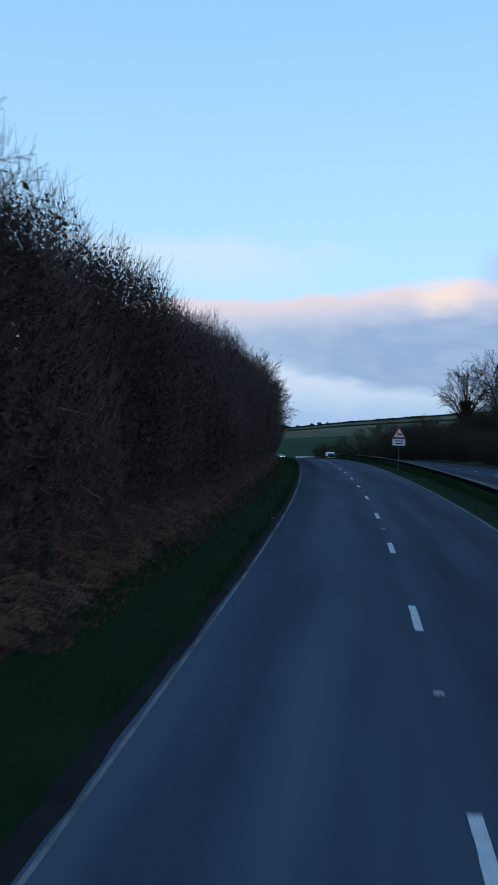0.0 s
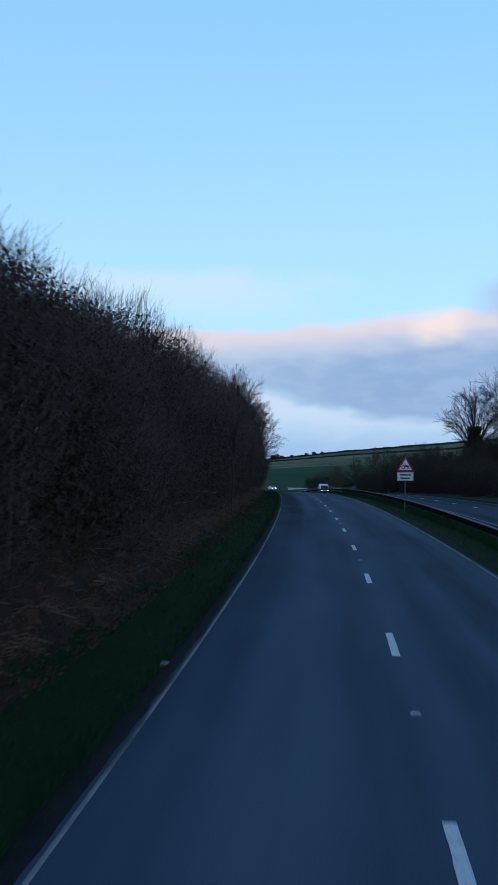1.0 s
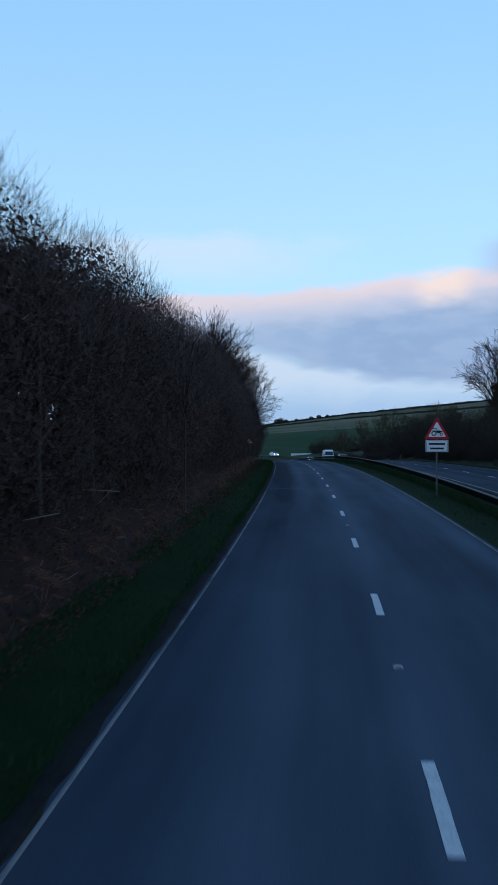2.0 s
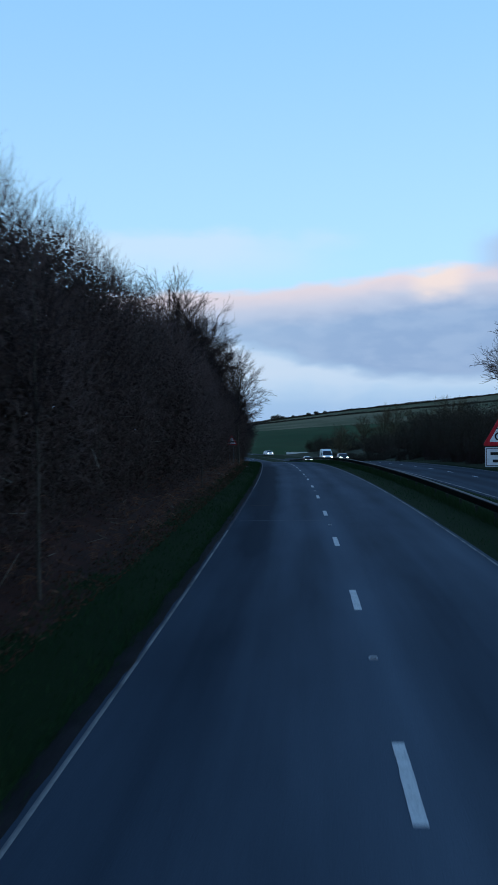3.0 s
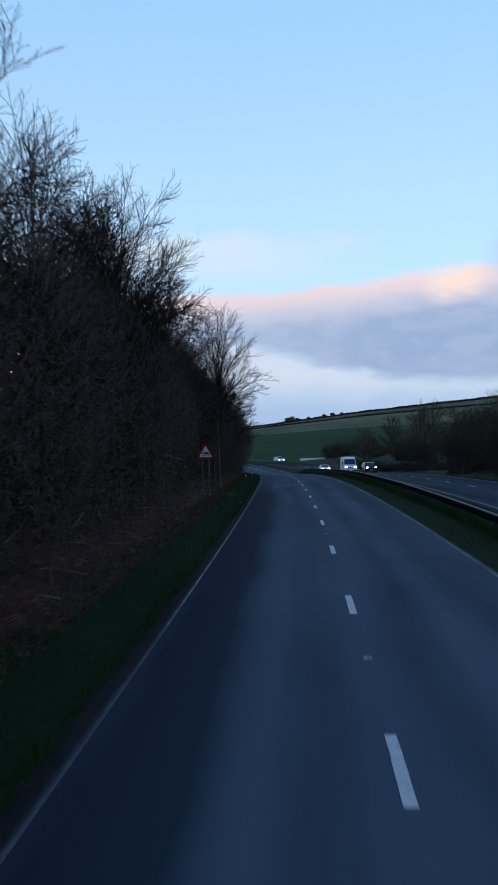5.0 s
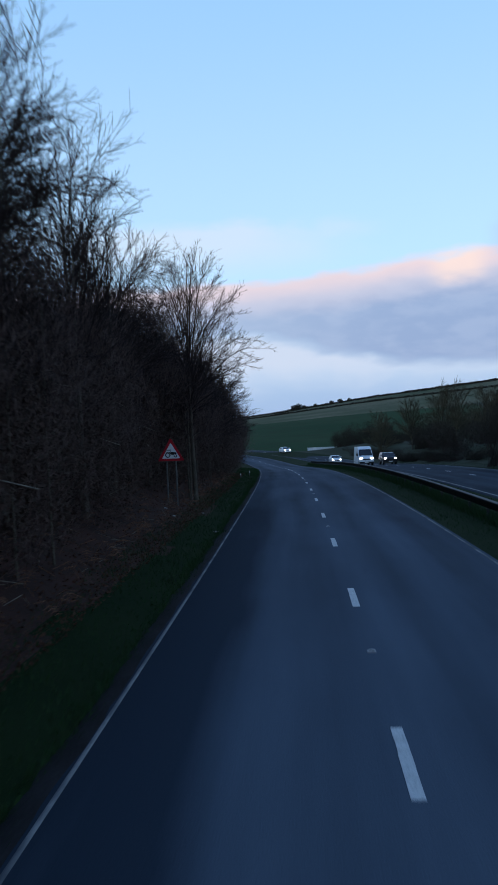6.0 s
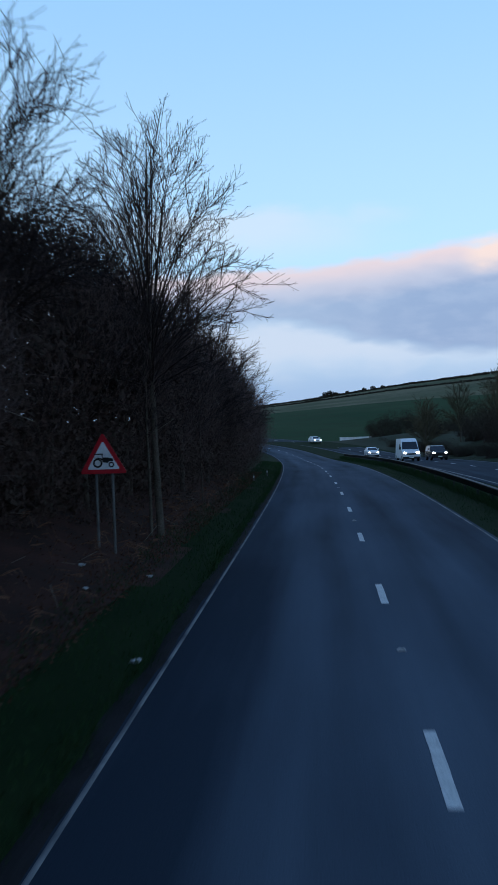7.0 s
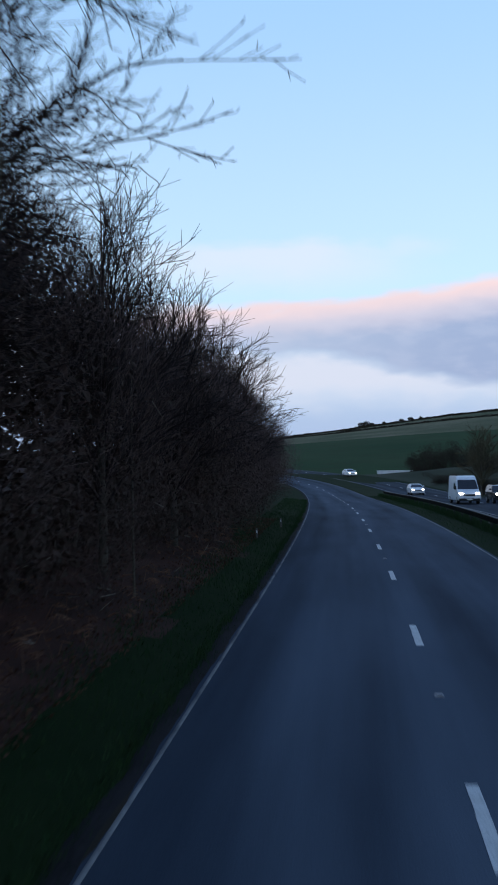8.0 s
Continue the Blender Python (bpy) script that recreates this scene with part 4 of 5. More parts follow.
def warning_sign(label, low, side, post_gap, plate_size=None, posts=2):
    """A red-edged triangle with a tractor on posts; low: height of the triangle's foot. The front looks to -y."""
    root = tagged(new("road_sign"), label, "road sign")
    tri = part("triangle", plate(rounded_triangle(side, 0.045), 0.012, 0.0), SIGN_RED, root, "red border with rounded corners")
    tri.location.z = low
    back = part("backing", plate(rounded_triangle(side, 0.045, 0.01), 0.02, 0.014), SIGN_GREY, root)
    back.location.z = low
    face = part("face", plate(rounded_triangle(side, 0.045, 0.115), 0.003, -0.004), SIGN_WHITE, root, "white triangular panel")
    face.location.z = low
    k = side / 1.26
    bm = bmesh.new()
    ring(bm, -0.15 * k, 0.28 * k, 0.125 * k, 0.078 * k, -0.009, 0.003)
    part("rear_wheel", bm, SIGN_BLACK, face, "black tractor wheel")
    bm = bmesh.new()
    ring(bm, 0.21 * k, 0.235 * k, 0.075 * k, 0.04 * k, -0.009, 0.003)
    part("front_wheel", bm, SIGN_BLACK, face)
    part("tractor", plate([(q[0] * k, q[1] * k) for q in [(-0.02, 0.3), (0.12, 0.28), (0.16, 0.325), (0.26, 0.325), (0.27, 0.39), (0.12, 0.425), (0.0, 0.425), (-0.03, 0.4), (-0.1, 0.425), (-0.24, 0.425), (-0.24, 0.41), (-0.1, 0.4), (-0.03, 0.35)]], 0.003, -0.009), SIGN_BLACK, face, "black tractor silhouette")
    part("cab_roof", plate([(q[0] * k, q[1] * k) for q in [(-0.24, 0.5), (0.0, 0.5), (0.0, 0.53), (-0.24, 0.53)]], 0.003, -0.009), SIGN_BLACK, face)
    part("cab_post", plate([(q[0] * k, q[1] * k) for q in [(-0.02, 0.42), (0.0, 0.42), (-0.02, 0.5), (-0.04, 0.5)]], 0.003, -0.009), SIGN_BLACK, face)
    foot = low
    if plate_size:
        w, h = plate_size
        z1 = low - 0.05
        foot = z1 - h
        def rect(w, h, z):
            return [(-w / 2, z), (w / 2, z), (w / 2, z + h), (-w / 2, z + h)]
        sub = part("plate", plate(rect(w, h, foot), 0.014, 0.0), SIGN_WHITE, root, "white rectangular plate under the triangle")
        for zz, hh, ww in ((foot + 0.03, 0.018, w - 0.06), (foot + h - 0.048, 0.018, w - 0.06)):
            part("border", plate(rect(ww, hh, zz), 0.003, -0.005), SIGN_BLACK, sub)
        for xx in (-1, 1):
            part("border", plate([(xx * (w / 2 - 0.04) - 0.009, foot + 0.05), (xx * (w / 2 - 0.04) + 0.009, foot + 0.05), (xx * (w / 2 - 0.04) + 0.009, foot + h - 0.05), (xx * (w / 2 - 0.04) - 0.009, foot + h - 0.05)], 0.003, -0.005), SIGN_BLACK, sub)
        for row, ww in ((0.6, 0.72), (0.22, 0.6)):
            part("lettering", plate(rect(w * ww, h * 0.15, foot + h * row), 0.003, -0.005), SIGN_BLACK, sub, "dark bar of lettering")
    for i in range(posts):
        x = 0 if posts == 1 else (-0.5 + i) * post_gap
        bm = bmesh.new()
        rod(bm, (x, 0.075, -0.4), (x, 0.075, low + side * 0.62 * (1 - abs(x) / side)), 0.038, 12)
        part("post", bm, POST_GREY, root)
        for z in (low + 0.14, low + 0.4):
            bm = bmesh.new()
            box(bm, (0.11, 0.05, 0.04), pose(x, 0.045, z), 0.005)
            part("clip", bm, SIGN_GREY, root)
    return root


def stand_sign(root, s, off, ref_turn=0.0):
    q = on(s, off)
    root.matrix_basis = pose(q[0], q[1], float(land(q[0], q[1])), 0, 0, math.degrees(along(s)[0]) + ref_turn)


q = on(140.6, -6.97)
g = float(land(q[0], q[1]) - np.interp(140.6, S, RZ))
stand_sign(warning_sign("red-edged triangular tractor warning sign on two grey posts", 2.42 - g, 1.28, 0.44), 140.6, -6.97, 2)
q = on(73.9, 5.35)
stand_sign(warning_sign("red-edged tractor warning sign above a white plate", 2.92, 1.32, 0.5, (1.16, 0.62), 1), 73.9, 5.35, 0)


# ---- vehicles on the far carriageway ----
CAR_WHITE = grained("white_car_paint", (0.7, 0.71, 0.73), (0.62, 0.63, 0.65), 1.5, 0.25, c=(0.5, 0.5, 0.5), spec=0.5)
CAR_BLACK = grained("black_car_paint", (0.012, 0.012, 0.014), (0.018, 0.018, 0.02), 1.5, 0.2, spec=0.5)
TYRE = grained("tyre_rubber", (0.015, 0.015, 0.015), (0.025, 0.025, 0.025), 6.0, 0.85)
RIM = grained("alloy_rim", (0.35, 0.35, 0.36), (0.25, 0.25, 0.26), 4.0, 0.35, 0.8)
TRIM = grained("black_plastic_trim", (0.02, 0.02, 0.021), (0.03, 0.03, 0.03), 5.0, 0.6)
PLATE_WHITE = grained("number_plate", (0.7, 0.7, 0.66), (0.6, 0.6, 0.56), 4.0, 0.5)
m, n, l, bs = material("dark_vehicle_glass", 0.05)
bs.inputs["Base Color"].default_value, bs.inputs["Specular IOR Level"].default_value = (0.012, 0.014, 0.016, 1), 0.6
GLASS = m
m, n, l, bs = material("lit_headlamp", 0.2)
bs.inputs["Base Color"].default_value = (0.9, 0.9, 0.9, 1)
bs.inputs["Emission Color"].default_value, bs.inputs["Emission Strength"].default_value = (1.0, 0.97, 0.9, 1), 9.0
LAMP = m


def shell(profile, width, narrow, z_belt, z_top):
    """A closed body from its side profile (y, z), pulled in towards the roof and rounded along its edges."""
    bm = bmesh.new()
    sides = []
    for sx in (-1, 1):
        ring_v = []
        for y, z in profile:
            k = 1.0 - narrow * max(0.0, (z - z_belt) / (z_top - z_belt))
            ring_v.append(bm.verts.new((sx * width / 2 * k, y, z)))
        sides.append(ring_v)
    n = len(profile)
    for i in range(n):
        j = (i + 1) % n
        bm.faces.new((sides[0][i], sides[0][j], sides[1][j], sides[1][i]))
    caps = [bm.faces.new(sides[0]), bm.faces.new(list(reversed(sides[1])))]
    bmesh.ops.recalc_face_normals(bm, faces=bm.faces)
    rim_e = {e for f in caps for e in f.edges}
    bmesh.ops.bevel(bm, geom=list(rim_e), offset=0.06, segments=3, affect="EDGES", profile=0.6)
    return bm


def vehicle(name, label, kind, paint):
    """Faces +y. kind: 'van', 'suv' or 'car'."""
    root = tagged(new(name), label, "van" if kind == "van" else "car")
    if kind == "van":
        L, W, Ht, belt = 5.9, 2.0, 2.6, 1.25
        prof = [(-2.9, 0.35), (2.75, 0.32), (2.95, 0.5), (2.95, 0.85), (2.75, 1.12), (2.1, 1.32), (1.35, 2.25), (1.05, 2.5), (0.6, 2.6), (-2.8, 2.6), (-2.95, 2.4), (-2.95, 0.5)]
        ws = [(2.06, 1.36), (1.38, 2.2)]
        narrow, wheels, rad = 0.14, (1.95, -1.75), 0.34
        sides = [(1.3, 1.4, 0.2, 1.95)]
    elif kind == "suv":
        L, W, Ht, belt = 4.6, 1.88, 1.72, 1.05
        prof = [(-2.2, 0.35), (2.15, 0.32), (2.3, 0.5), (2.3, 0.82), (2.15, 1.0), (1.05, 1.12), (0.35, 1.62), (0.0, 1.7), (-1.6, 1.7), (-2.05, 1.55), (-2.3, 1.05), (-2.3, 0.5)]
        ws = [(1.0, 1.15), (0.38, 1.59)]
        narrow, wheels, rad = 0.2, (1.42, -1.4), 0.36
        sides = [(0.55, 1.12, -0.3, 1.6), (-0.4, 1.12, -1.5, 1.6)]
    else:
        L, W, Ht, belt = 4.2, 1.78, 1.46, 0.92
        prof = [(-2.0, 0.3), (1.95, 0.28), (2.1, 0.42), (2.1, 0.68), (1.95, 0.84), (0.95, 0.98), (0.15, 1.4), (-0.2, 1.46), (-1.3, 1.42), (-1.85, 1.1), (-2.1, 0.9), (-2.1, 0.42)]
        ws = [(0.9, 1.01), (0.2, 1.37)]
        narrow, wheels, rad = 0.24, (1.3, -1.28), 0.31
        sides = [(0.4, 0.99, -0.35, 1.35), (-0.45, 0.99, -1.25, 1.33)]
    part("body", shell(prof, W, narrow, belt, Ht), paint, root)

    def half(z):
        return W / 2 * (1 - narrow * max(0.0, (z - belt) / (Ht - belt)))

    bm = bmesh.new()
    (y0, z0), (y1, z1) = ws
    ny, nz = (z1 - z0), (y0 - y1)
    ln = math.hypot(ny, nz)
    ny, nz = ny / ln * 0.02, nz / ln * 0.02
    q = [bm.verts.new(v) for v in [(-half(z0) + 0.07, y0 + ny, z0 + nz), (half(z0) - 0.07, y0 + ny, z0 + nz), (half(z1) - 0.1, y1 + ny, z1 + nz), (-half(z1) + 0.1, y1 + ny, z1 + nz)]]
    f = bm.faces.new(q)
    r = bmesh.ops.extrude_face_region(bm, geom=[f])
    bmesh.ops.translate(bm, verts=[v for v in r["geom"] if isinstance(v, bmesh.types.BMVert)], vec=(0, -2 * ny, -2 * nz))
    bmesh.ops.recalc_face_normals(bm, faces=bm.faces)
    part("windscreen", bm, GLASS, root, "dark sloping windscreen")
    for ya, za, yb, zb in sides:
        for sx in (-1, 1):
            bm = bmesh.new()
            q = [bm.verts.new(v) for v in [(sx * (half(za) + 0.006), ya, za), (sx * (half(za) + 0.006), yb, za), (sx * (half(zb) + 0.006), yb, zb), (sx * (half(zb) + 0.006), yb + (ya - yb) * 0.55, zb)]]
            f = bm.faces.new(q)
            r = bmesh.ops.extrude_face_region(bm, geom=[f])
            bmesh.ops.translate(bm, verts=[v for v in r["geom"] if isinstance(v, bmesh.types.BMVert)], vec=(-sx * 0.015, 0, 0))
            bmesh.ops.recalc_face_normals(bm, faces=bm.faces)
            part("side_window", bm, GLASS, root)
    nose = max(p[0] for p in prof)
    zl = {"van": 0.98, "suv": 0.86, "car": 0.7}[kind]
    bm = bmesh.new()
    box(bm, (W * 0.94, 0.14, 0.24), pose(0, nose - 0.03, 0.42), 0.03)
    part("bumper", bm, TRIM if kind != "car" else paint, root, "lower front bumper")
    bm = bmesh.new()
    box(bm, (W * 0.5, 0.06, 0.16), pose(0, nose + 0.0, zl - 0.14), 0.015)
    part("grille", bm, TRIM, root)
    bm = bmesh.new()
    box(bm, (0.5, 0.02, 0.11), pose(0, nose + 0.055, 0.45), 0.004)
    part("number_plate", bm, PLATE_WHITE, root, "plain pale number plate")
    for sx in (-1, 1):
        bm = bmesh.new()
        bmesh.ops.create_uvsphere(bm, u_segments=14, v_segments=8, radius=1.0, matrix=pose(sx * W * 0.36, nose - 0.05, zl) @ Matrix.Diagonal((0.19, 0.1, 0.11, 1)))
        part("headlight", bm, LAMP, root, "lit white headlight")
        bm = bmesh.new()
        zm = z0 + 0.1
        box(bm, (0.2, 0.1, 0.17 if kind != "van" else 0.34), pose(sx * (half(zm) + 0.13), y0 - 0.25, zm + 0.05), 0.03)
        part("mirror", bm, TRIM if kind == "van" else paint, root)
        for wy in wheels:
            bm = bmesh.new()
            rod(bm, (sx * (W / 2 - 0.22), wy, rad), (sx * (W / 2 + 0.01), wy, rad), rad, 22)
            bmesh.ops.bevel(bm, geom=[e for e in bm.edges if len(e.link_faces) == 2 and e.calc_face_angle(0) > 1.0], offset=0.03, segments=2, affect="EDGES")
            wh = part("wheel", bm, TYRE, root, "black tyre")
            bm = bmesh.new()
            rod(bm, (sx * (W / 2 - 0.02), wy, rad), (sx * (W / 2 + 0.02), wy, rad), rad * 0.62, 16)
            part("rim", bm, RIM, wh, "metal wheel rim")
    return root


def park(root, s, off):
    root.matrix_basis = road_pose(s, off, 0.0) @ pose(0, 0, 0, 0, 0, 180)


park(vehicle("van", "white high-roofed panel van with its headlights lit", "van", CAR_WHITE), 218.0, 10.8)
park(vehicle("car", "black off-road car with its headlights lit", "suv", CAR_BLACK), 218.5, 14.2)
park(vehicle("car", "white hatchback with its headlights lit", "car", CAR_WHITE), 252.0, 10.9)
far_car = vehicle("car", "pale saloon car far down the road with lit headlights", "car", CAR_WHITE)
far_car.matrix_basis = pose(-30.0, 311.0, float(land(-30.0, 311.0)) + 0.06, 0, 0, 205)

# ---- small things of the road and the verges ----
# the studs' reflected glint is put into a pale body colour
STUD = grained("stud_glint_grey", (0.34, 0.35, 0.36), (0.2, 0.2, 0.21), 9.0, 0.45, c=(0.1, 0.1, 0.1), spec=0.4)


MUD = grained("mud", (0.028, 0.022, 0.016), (0.018, 0.015, 0.012), 3.0, 0.95)


def stud_mesh():
    bm = bmesh.new()
    box(bm, (0.14, 0.13, 0.03), pose(0, 0, 0.006), 0.01)
    box(bm, (0.1, 0.05, 0.025), pose(0, 0, 0.03), 0.008)
    for x in (-0.03, 0.03):
        rod(bm, (x, -0.032, 0.03), (x, -0.02, 0.03), 0.011, 8)
    me = bpy.data.meshes.new("road_stud")
    bm.to_mesh(me)
    bm.free()
    me.materials.append(STUD)
    return me


STUD_MESH = stud_mesh()
for k in range(-2, 24, 2):
    part("road_stud", STUD_MESH, STUD, road, "reflecting road stud between lane markings" if k == -2 else "").matrix_basis = road_pose(9.0 * k + 5.5, 0.0)


def flat_patch(name, s0, s1, o0, o1, mat, label, seed, taper=False):
    """A thin uneven patch or seam laid on the road."""
    rng = random.Random(seed)
    n = max(8, int(max(s1 - s0, o1 - o0) * 5))
    bm = bmesh.new()
    a, b = [], []
    for i in range(n + 1):
        u = i / n
        if o1 - o0 > s1 - s0:
            o = o0 + (o1 - o0) * u
            qa, qb = on(s0 + rng.uniform(-0.02, 0.02), o, 0.0035), on(s1 + rng.uniform(-0.02, 0.02), o, 0.0035)
        else:
            s = s0 + (s1 - s0) * u
            oo = o0 + (o1 - o0) * math.sin(math.pi * min(max(u, 0.02), 0.98)) * rng.uniform(0.8, 1.1) if taper else o1 + rng.uniform(-0.012, 0.012)
            qa, qb = on(s, oo, 0.0035), on(s, o0 + (0 if taper else rng.uniform(-0.012, 0.012)), 0.0035)
        a.append(bm.verts.new(qa))
        b.append(bm.verts.new(qb))
    for i in range(n):
        bm.faces.new((a[i], a[i + 1], b[i + 1], b[i]))
    bmesh.ops.recalc_face_normals(bm, faces=bm.faces)
    if bm.faces and sum(f.normal.z for f in bm.faces) < 0:
        bmesh.ops.reverse_faces(bm, faces=bm.faces)
    return part(name, bm, mat, road, label)


flat_patch("seam", 78.95, 79.1, -3.4, -0.2, PALE_JOINT, "pale worn joint across the lane", 1)
flat_patch("seam", 85.7, 86.1, -3.3, -2.4, TAR, "dark tar patch", 2)


for k in range(26):
    rr = random.Random(300 + k)
    s0 = 6 + k * 7.2 + rr.uniform(0, 3)
    flat_patch("mud_patch", s0, s0 + rr.uniform(0.8, 3.2), -3.74, -3.74 + rr.uniform(0.05, 0.16), MUD, "dark mud on the road edge" if k == 0 else "", 400 + k, True)


def grass():
    rng = np.random.default_rng(61)
    sets = [(74000, 4, 235, -6.4, -3.72), (66000, 20, 250, 4.15, 8.5), (9000, 40, 240, 16.9, 19.0)]
    vs = []
    for n, s0, s1, o0, o1 in sets:
        s, o = rng.uniform(s0, s1, n), rng.uniform(o0, o1, n)
        if o0 < -5:
            o = np.where(rng.random(n) < 0.3, rng.normal(-3.99, 0.09, n), o)
        if 4 < o0 < 5:
            o = np.where(rng.random(n) < 0.42, rng.normal(BARRIER, 0.2, n), o)
        p = on(s, o)
        p[:, 2] = land(p[:, 0], p[:, 1]) - 0.01
        h = rng.uniform(0.05, 0.15 if o0 < 0 else 0.13, n) * (1 + 0.5 * wob(s * 1.7 + o * 2, 2)) + np.where(np.abs(o - BARRIER) < 0.3, 0.34, 0.0)
        a = rng.uniform(0, 6.283, n)
        w = rng.uniform(0.006, 0.014, n)
        side = np.stack([np.cos(a), np.sin(a), 0 * a], 1)
        lean = np.stack([rng.normal(size=n) * 0.4, rng.normal(size=n) * 0.4, np.ones(n)], 1) * h[:, None]
        vs.append(np.stack([p - side * w[:, None], p + side * w[:, None], p + lean], 1).reshape(-1, 3))
    v = np.concatenate(vs)
    f = np.arange(len(v)).reshape(-1, 3)
    tagged(new("grass", mesh_of("grass", v, f, BLADE)), "short rough dark green verge grass", "grass", kind="stuff")


grass()


def bank_litter():
    rng = np.random.default_rng(62)
    n = 30000
    s, o = rng.uniform(6, 190, n), -5.3 - rng.exponential(1.5, n)
    p = on(s, o)
    p[:, 2] = land(p[:, 0], p[:, 1]) + rng.uniform(0.0, 0.05, n)
    v, f = leaves(p, rng.uniform(0.04, 0.11, n), rng)
    tagged(new("leaf_litter", mesh_of("leaf_litter", v, f, DEAD_LEAF)), "rust-brown fallen leaves on the bank", "leaf litter", kind="stuff")
    # dead bracken: arching stalks with side fronds, thickest on the first stretch of the bank
    n = 1100
    s, o = 6 + 175 * rng.random(n) ** 2.4, -6.0 - np.abs(rng.normal(size=n)) * 1.1
    p = on(s, o)
    p[:, 2] = land(p[:, 0], p[:, 1]) - 0.02
    a = rng.uniform(0, 6.283, n)
    out = np.stack([np.cos(a), np.sin(a), 0 * a], 1)
    ln = rng.uniform(0.3, 0.85, n)[:, None]
    up = np.array([[0, 0, 1.0]])
    knee, tip = p + (out * 0.35 + up * 0.6) * ln, p + (out * 0.95 + up * rng.uniform(0.15, 0.55, (n, 1))) * ln
    p0, p1, r0 = [p, knee], [knee, tip], [np.full(n, 0.008), np.full(n, 0.006)]
    for k in range(8):
        c = knee + (tip - knee) * (k // 2 / 4 + 0.05)
        w = np.cross(out, up) * (1 if k % 2 else -1) + out * 0.4 - up * 0.25
        p0.append(c)
        p1.append(c + w * ln * (0.28 - 0.05 * (k // 2)))
        r0.append(np.full(n, 0.012))
    r0 = np.concatenate(r0)
    v, f = tubes(np.concatenate(p0), np.concatenate(p1), r0, r0 * 0.4, 3)
    tagged(new("bracken", mesh_of("bracken", v, f, BRACKEN)), "rust-brown dead bracken collapsed on the bank", "bracken", kind="stuff")
    n = 170
    s, o = rng.uniform(10, 190, n), -6.2 - rng.exponential(1.0, n)
    p = on(s, o)
    p[:, 2] = land(p[:, 0], p[:, 1]) + rng.uniform(0.03, 0.5, n)
    a = rng.uniform(0, 6.283, n)
    d = np.stack([np.cos(a), np.sin(a), rng.normal(size=n) * 0.3], 1) * rng.uniform(0.2, 0.75, n)[:, None]
    r = rng.uniform(0.006, 0.016, n)
    v, f = tubes(p - d / 2, p + d / 2, r, r * 0.5, 5)
    tagged(new("fallen_sticks", mesh_of("fallen_sticks", v, f, PALE_WOOD)), "pale broken sticks lying on the wooded bank", "sticks", kind="stuff")
    n = 120
    s, u, p = wood_points(rng, n, 0.75, -0.1, 0.4)
    a = rng.uniform(0, 6.283, n)
    d = np.stack([np.cos(a), np.sin(a), rng.normal(size=n) * 0.5], 1) * rng.uniform(0.25, 0.9, n)[:, None]
    r = rng.uniform(0.008, 0.018, n)
    v, f = tubes(p - d / 2, p + d / 2, r, r * 0.4, 5)
    tagged(new("broken_branches", mesh_of("broken_branches", v, f, PALE_WOOD)), "pale broken branches hung in the thicket", "branches", kind="stuff")


PALE_WOOD = grained("pale_dead_wood", (0.2, 0.165, 0.125), (0.13, 0.105, 0.085), 5.0, 0.85, c=(0.32, 0.29, 0.24))
bank_litter()

RUBBISH = grained("pale_rubbish", (0.36, 0.36, 0.35), (0.25, 0.25, 0.245), 6.0, 0.6, c=(0.26, 0.26, 0.26))


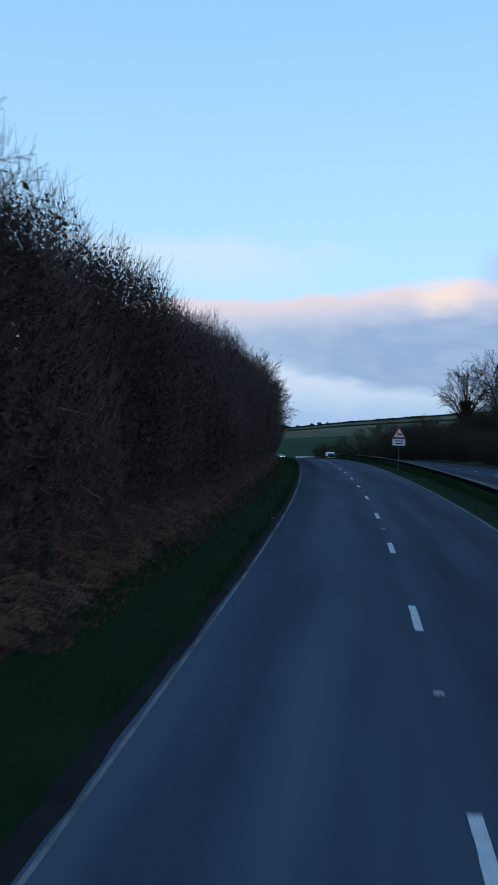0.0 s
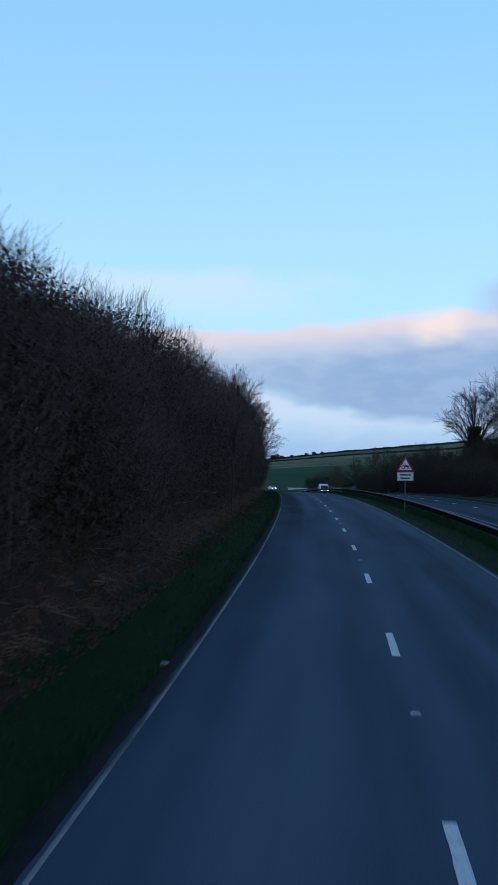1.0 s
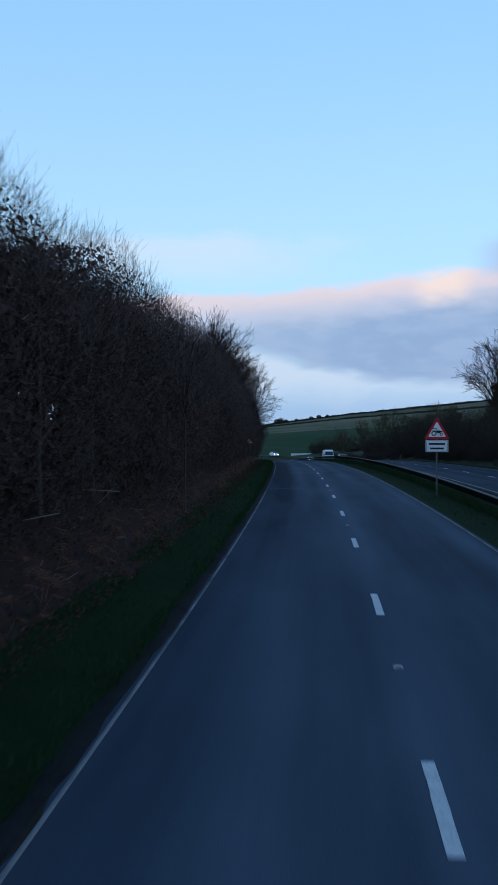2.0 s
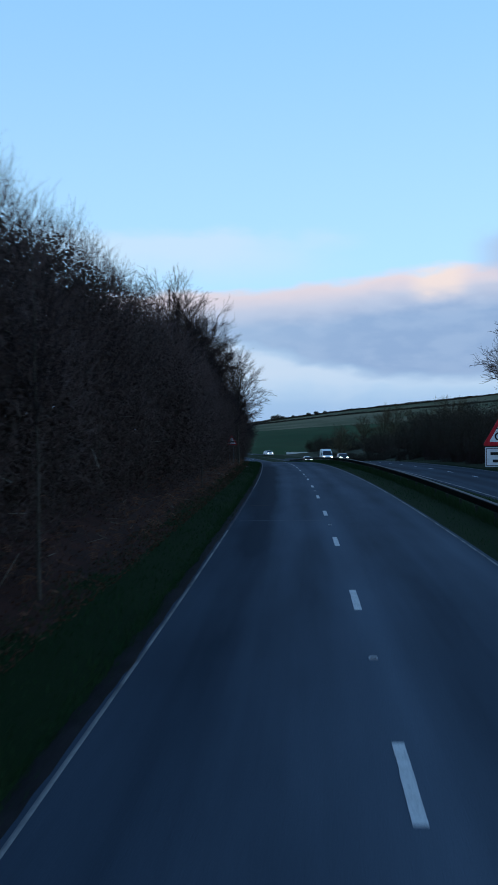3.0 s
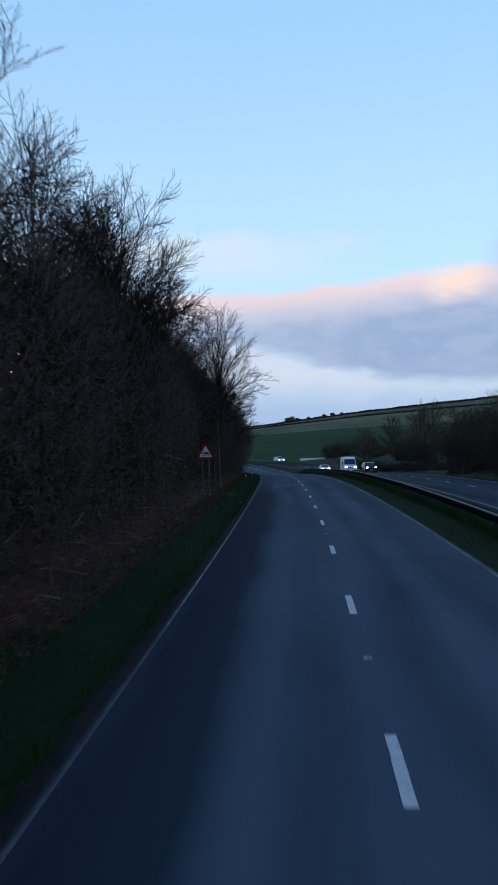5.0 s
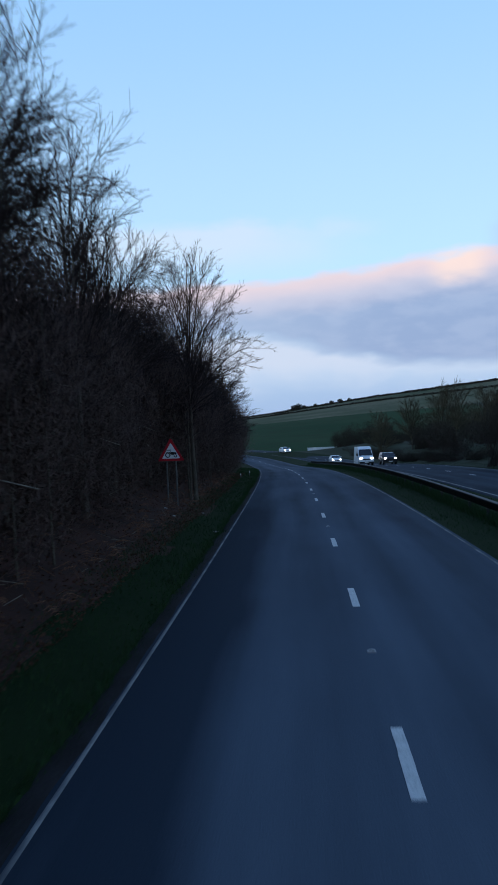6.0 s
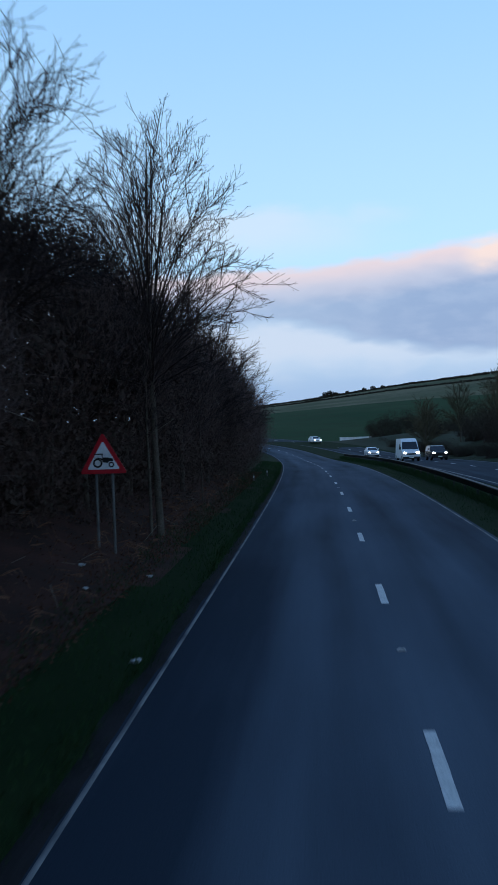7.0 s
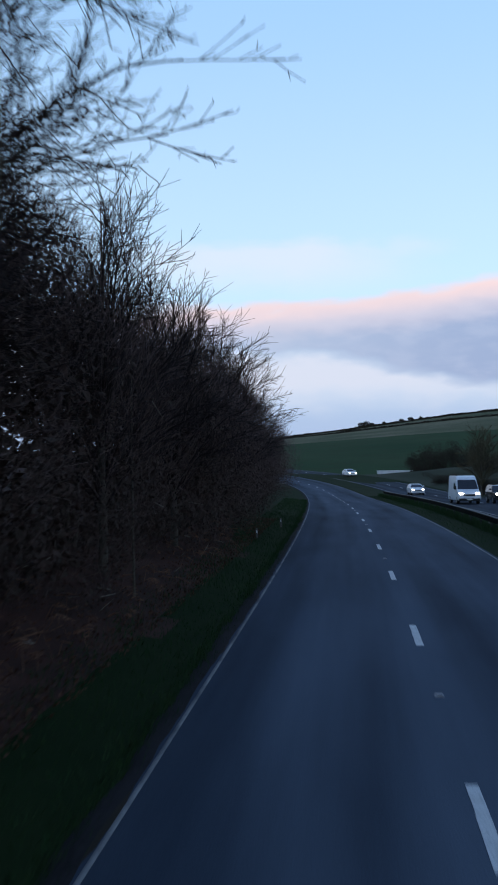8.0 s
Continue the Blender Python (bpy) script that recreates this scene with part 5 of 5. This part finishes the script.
def rubbish(s, off, size, seed, label, mat=RUBBISH):
    """A crumpled scrap: a creased, flattened lump."""
    rng = random.Random(seed)
    bm = bmesh.new()
    bmesh.ops.create_icosphere(bm, subdivisions=2, radius=1.0)
    for v in bm.verts:
        v.co *= 1 + rng.uniform(-0.35, 0.3)
        v.co.x *= size
        v.co.y *= size * 0.7
        v.co.z = max(v.co.z * size * 0.4, -0.03) + size * 0.2
    me = bpy.data.meshes.new("litter")
    bm.to_mesh(me)
    bm.free()
    me.materials.append(mat)
    ob = tagged(new("litter", me), label, "litter")
    ob.matrix_basis = at(s, off, 0.0, seed * 50)


rubbish(138.2, -7.0, 0.1, 1, "crumpled white scrap of litter on the bank")
rubbish(136.2, -6.35, 0.1, 2, "flattened white scrap of litter on the bank")
rubbish(138.0, -5.3, 0.08, 3, "small white scrap of litter in the grass")
rubbish(131.0, -4.1, 0.1, 4, "crumpled grey scrap of litter beside the edge line")
rubbish(25.8, -3.95, 0.11, 5, "grey clod of dirt at the road edge", POST_GREY)


def marker_post(s, off, height, label):
    root = tagged(new("marker_post"), label, "marker post")
    bm = bmesh.new()
    box(bm, (0.09, 0.05, height + 0.2), pose(0, 0, height / 2 - 0.1), 0.012)
    part("stake", bm, POST_GREY, root)
    bm = bmesh.new()
    box(bm, (0.07, 0.008, 0.12), pose(0, -0.03, height - 0.14), 0.002)
    part("reflector", bm, SIGN_WHITE, root, "small white reflector")
    root.matrix_basis = at(s, off)


marker_post(175.1, -5.3, 0.45, "short pale marker post in the verge")
marker_post(183.0, -4.7, 0.5, "short pale marker post in the verge")
marker_post(186.0, 6.9, 0.6, "short pale marker post in the reservation")


def low_wall(x, y, length, turn):
    """Whitewashed wall by the field entrance: blocks under a coping."""
    root = tagged(new("low_wall"), "low whitewashed wall at the foot of the field", "wall")
    bm = bmesh.new()
    box(bm, (length, 0.3, 0.85), pose(0, 0, 0.3), 0.03)
    part("wall_body", bm, SIGN_WHITE, root)
    bm = bmesh.new()
    box(bm, (length + 0.1, 0.4, 0.1), pose(0, 0, 0.77), 0.02)
    part("coping", bm, SIGN_WHITE, root)
    root.matrix_basis = pose(x, y, float(land(x, y)), 0, 0, turn)


low_wall(-21.5, 321.0, 7.5, 10)
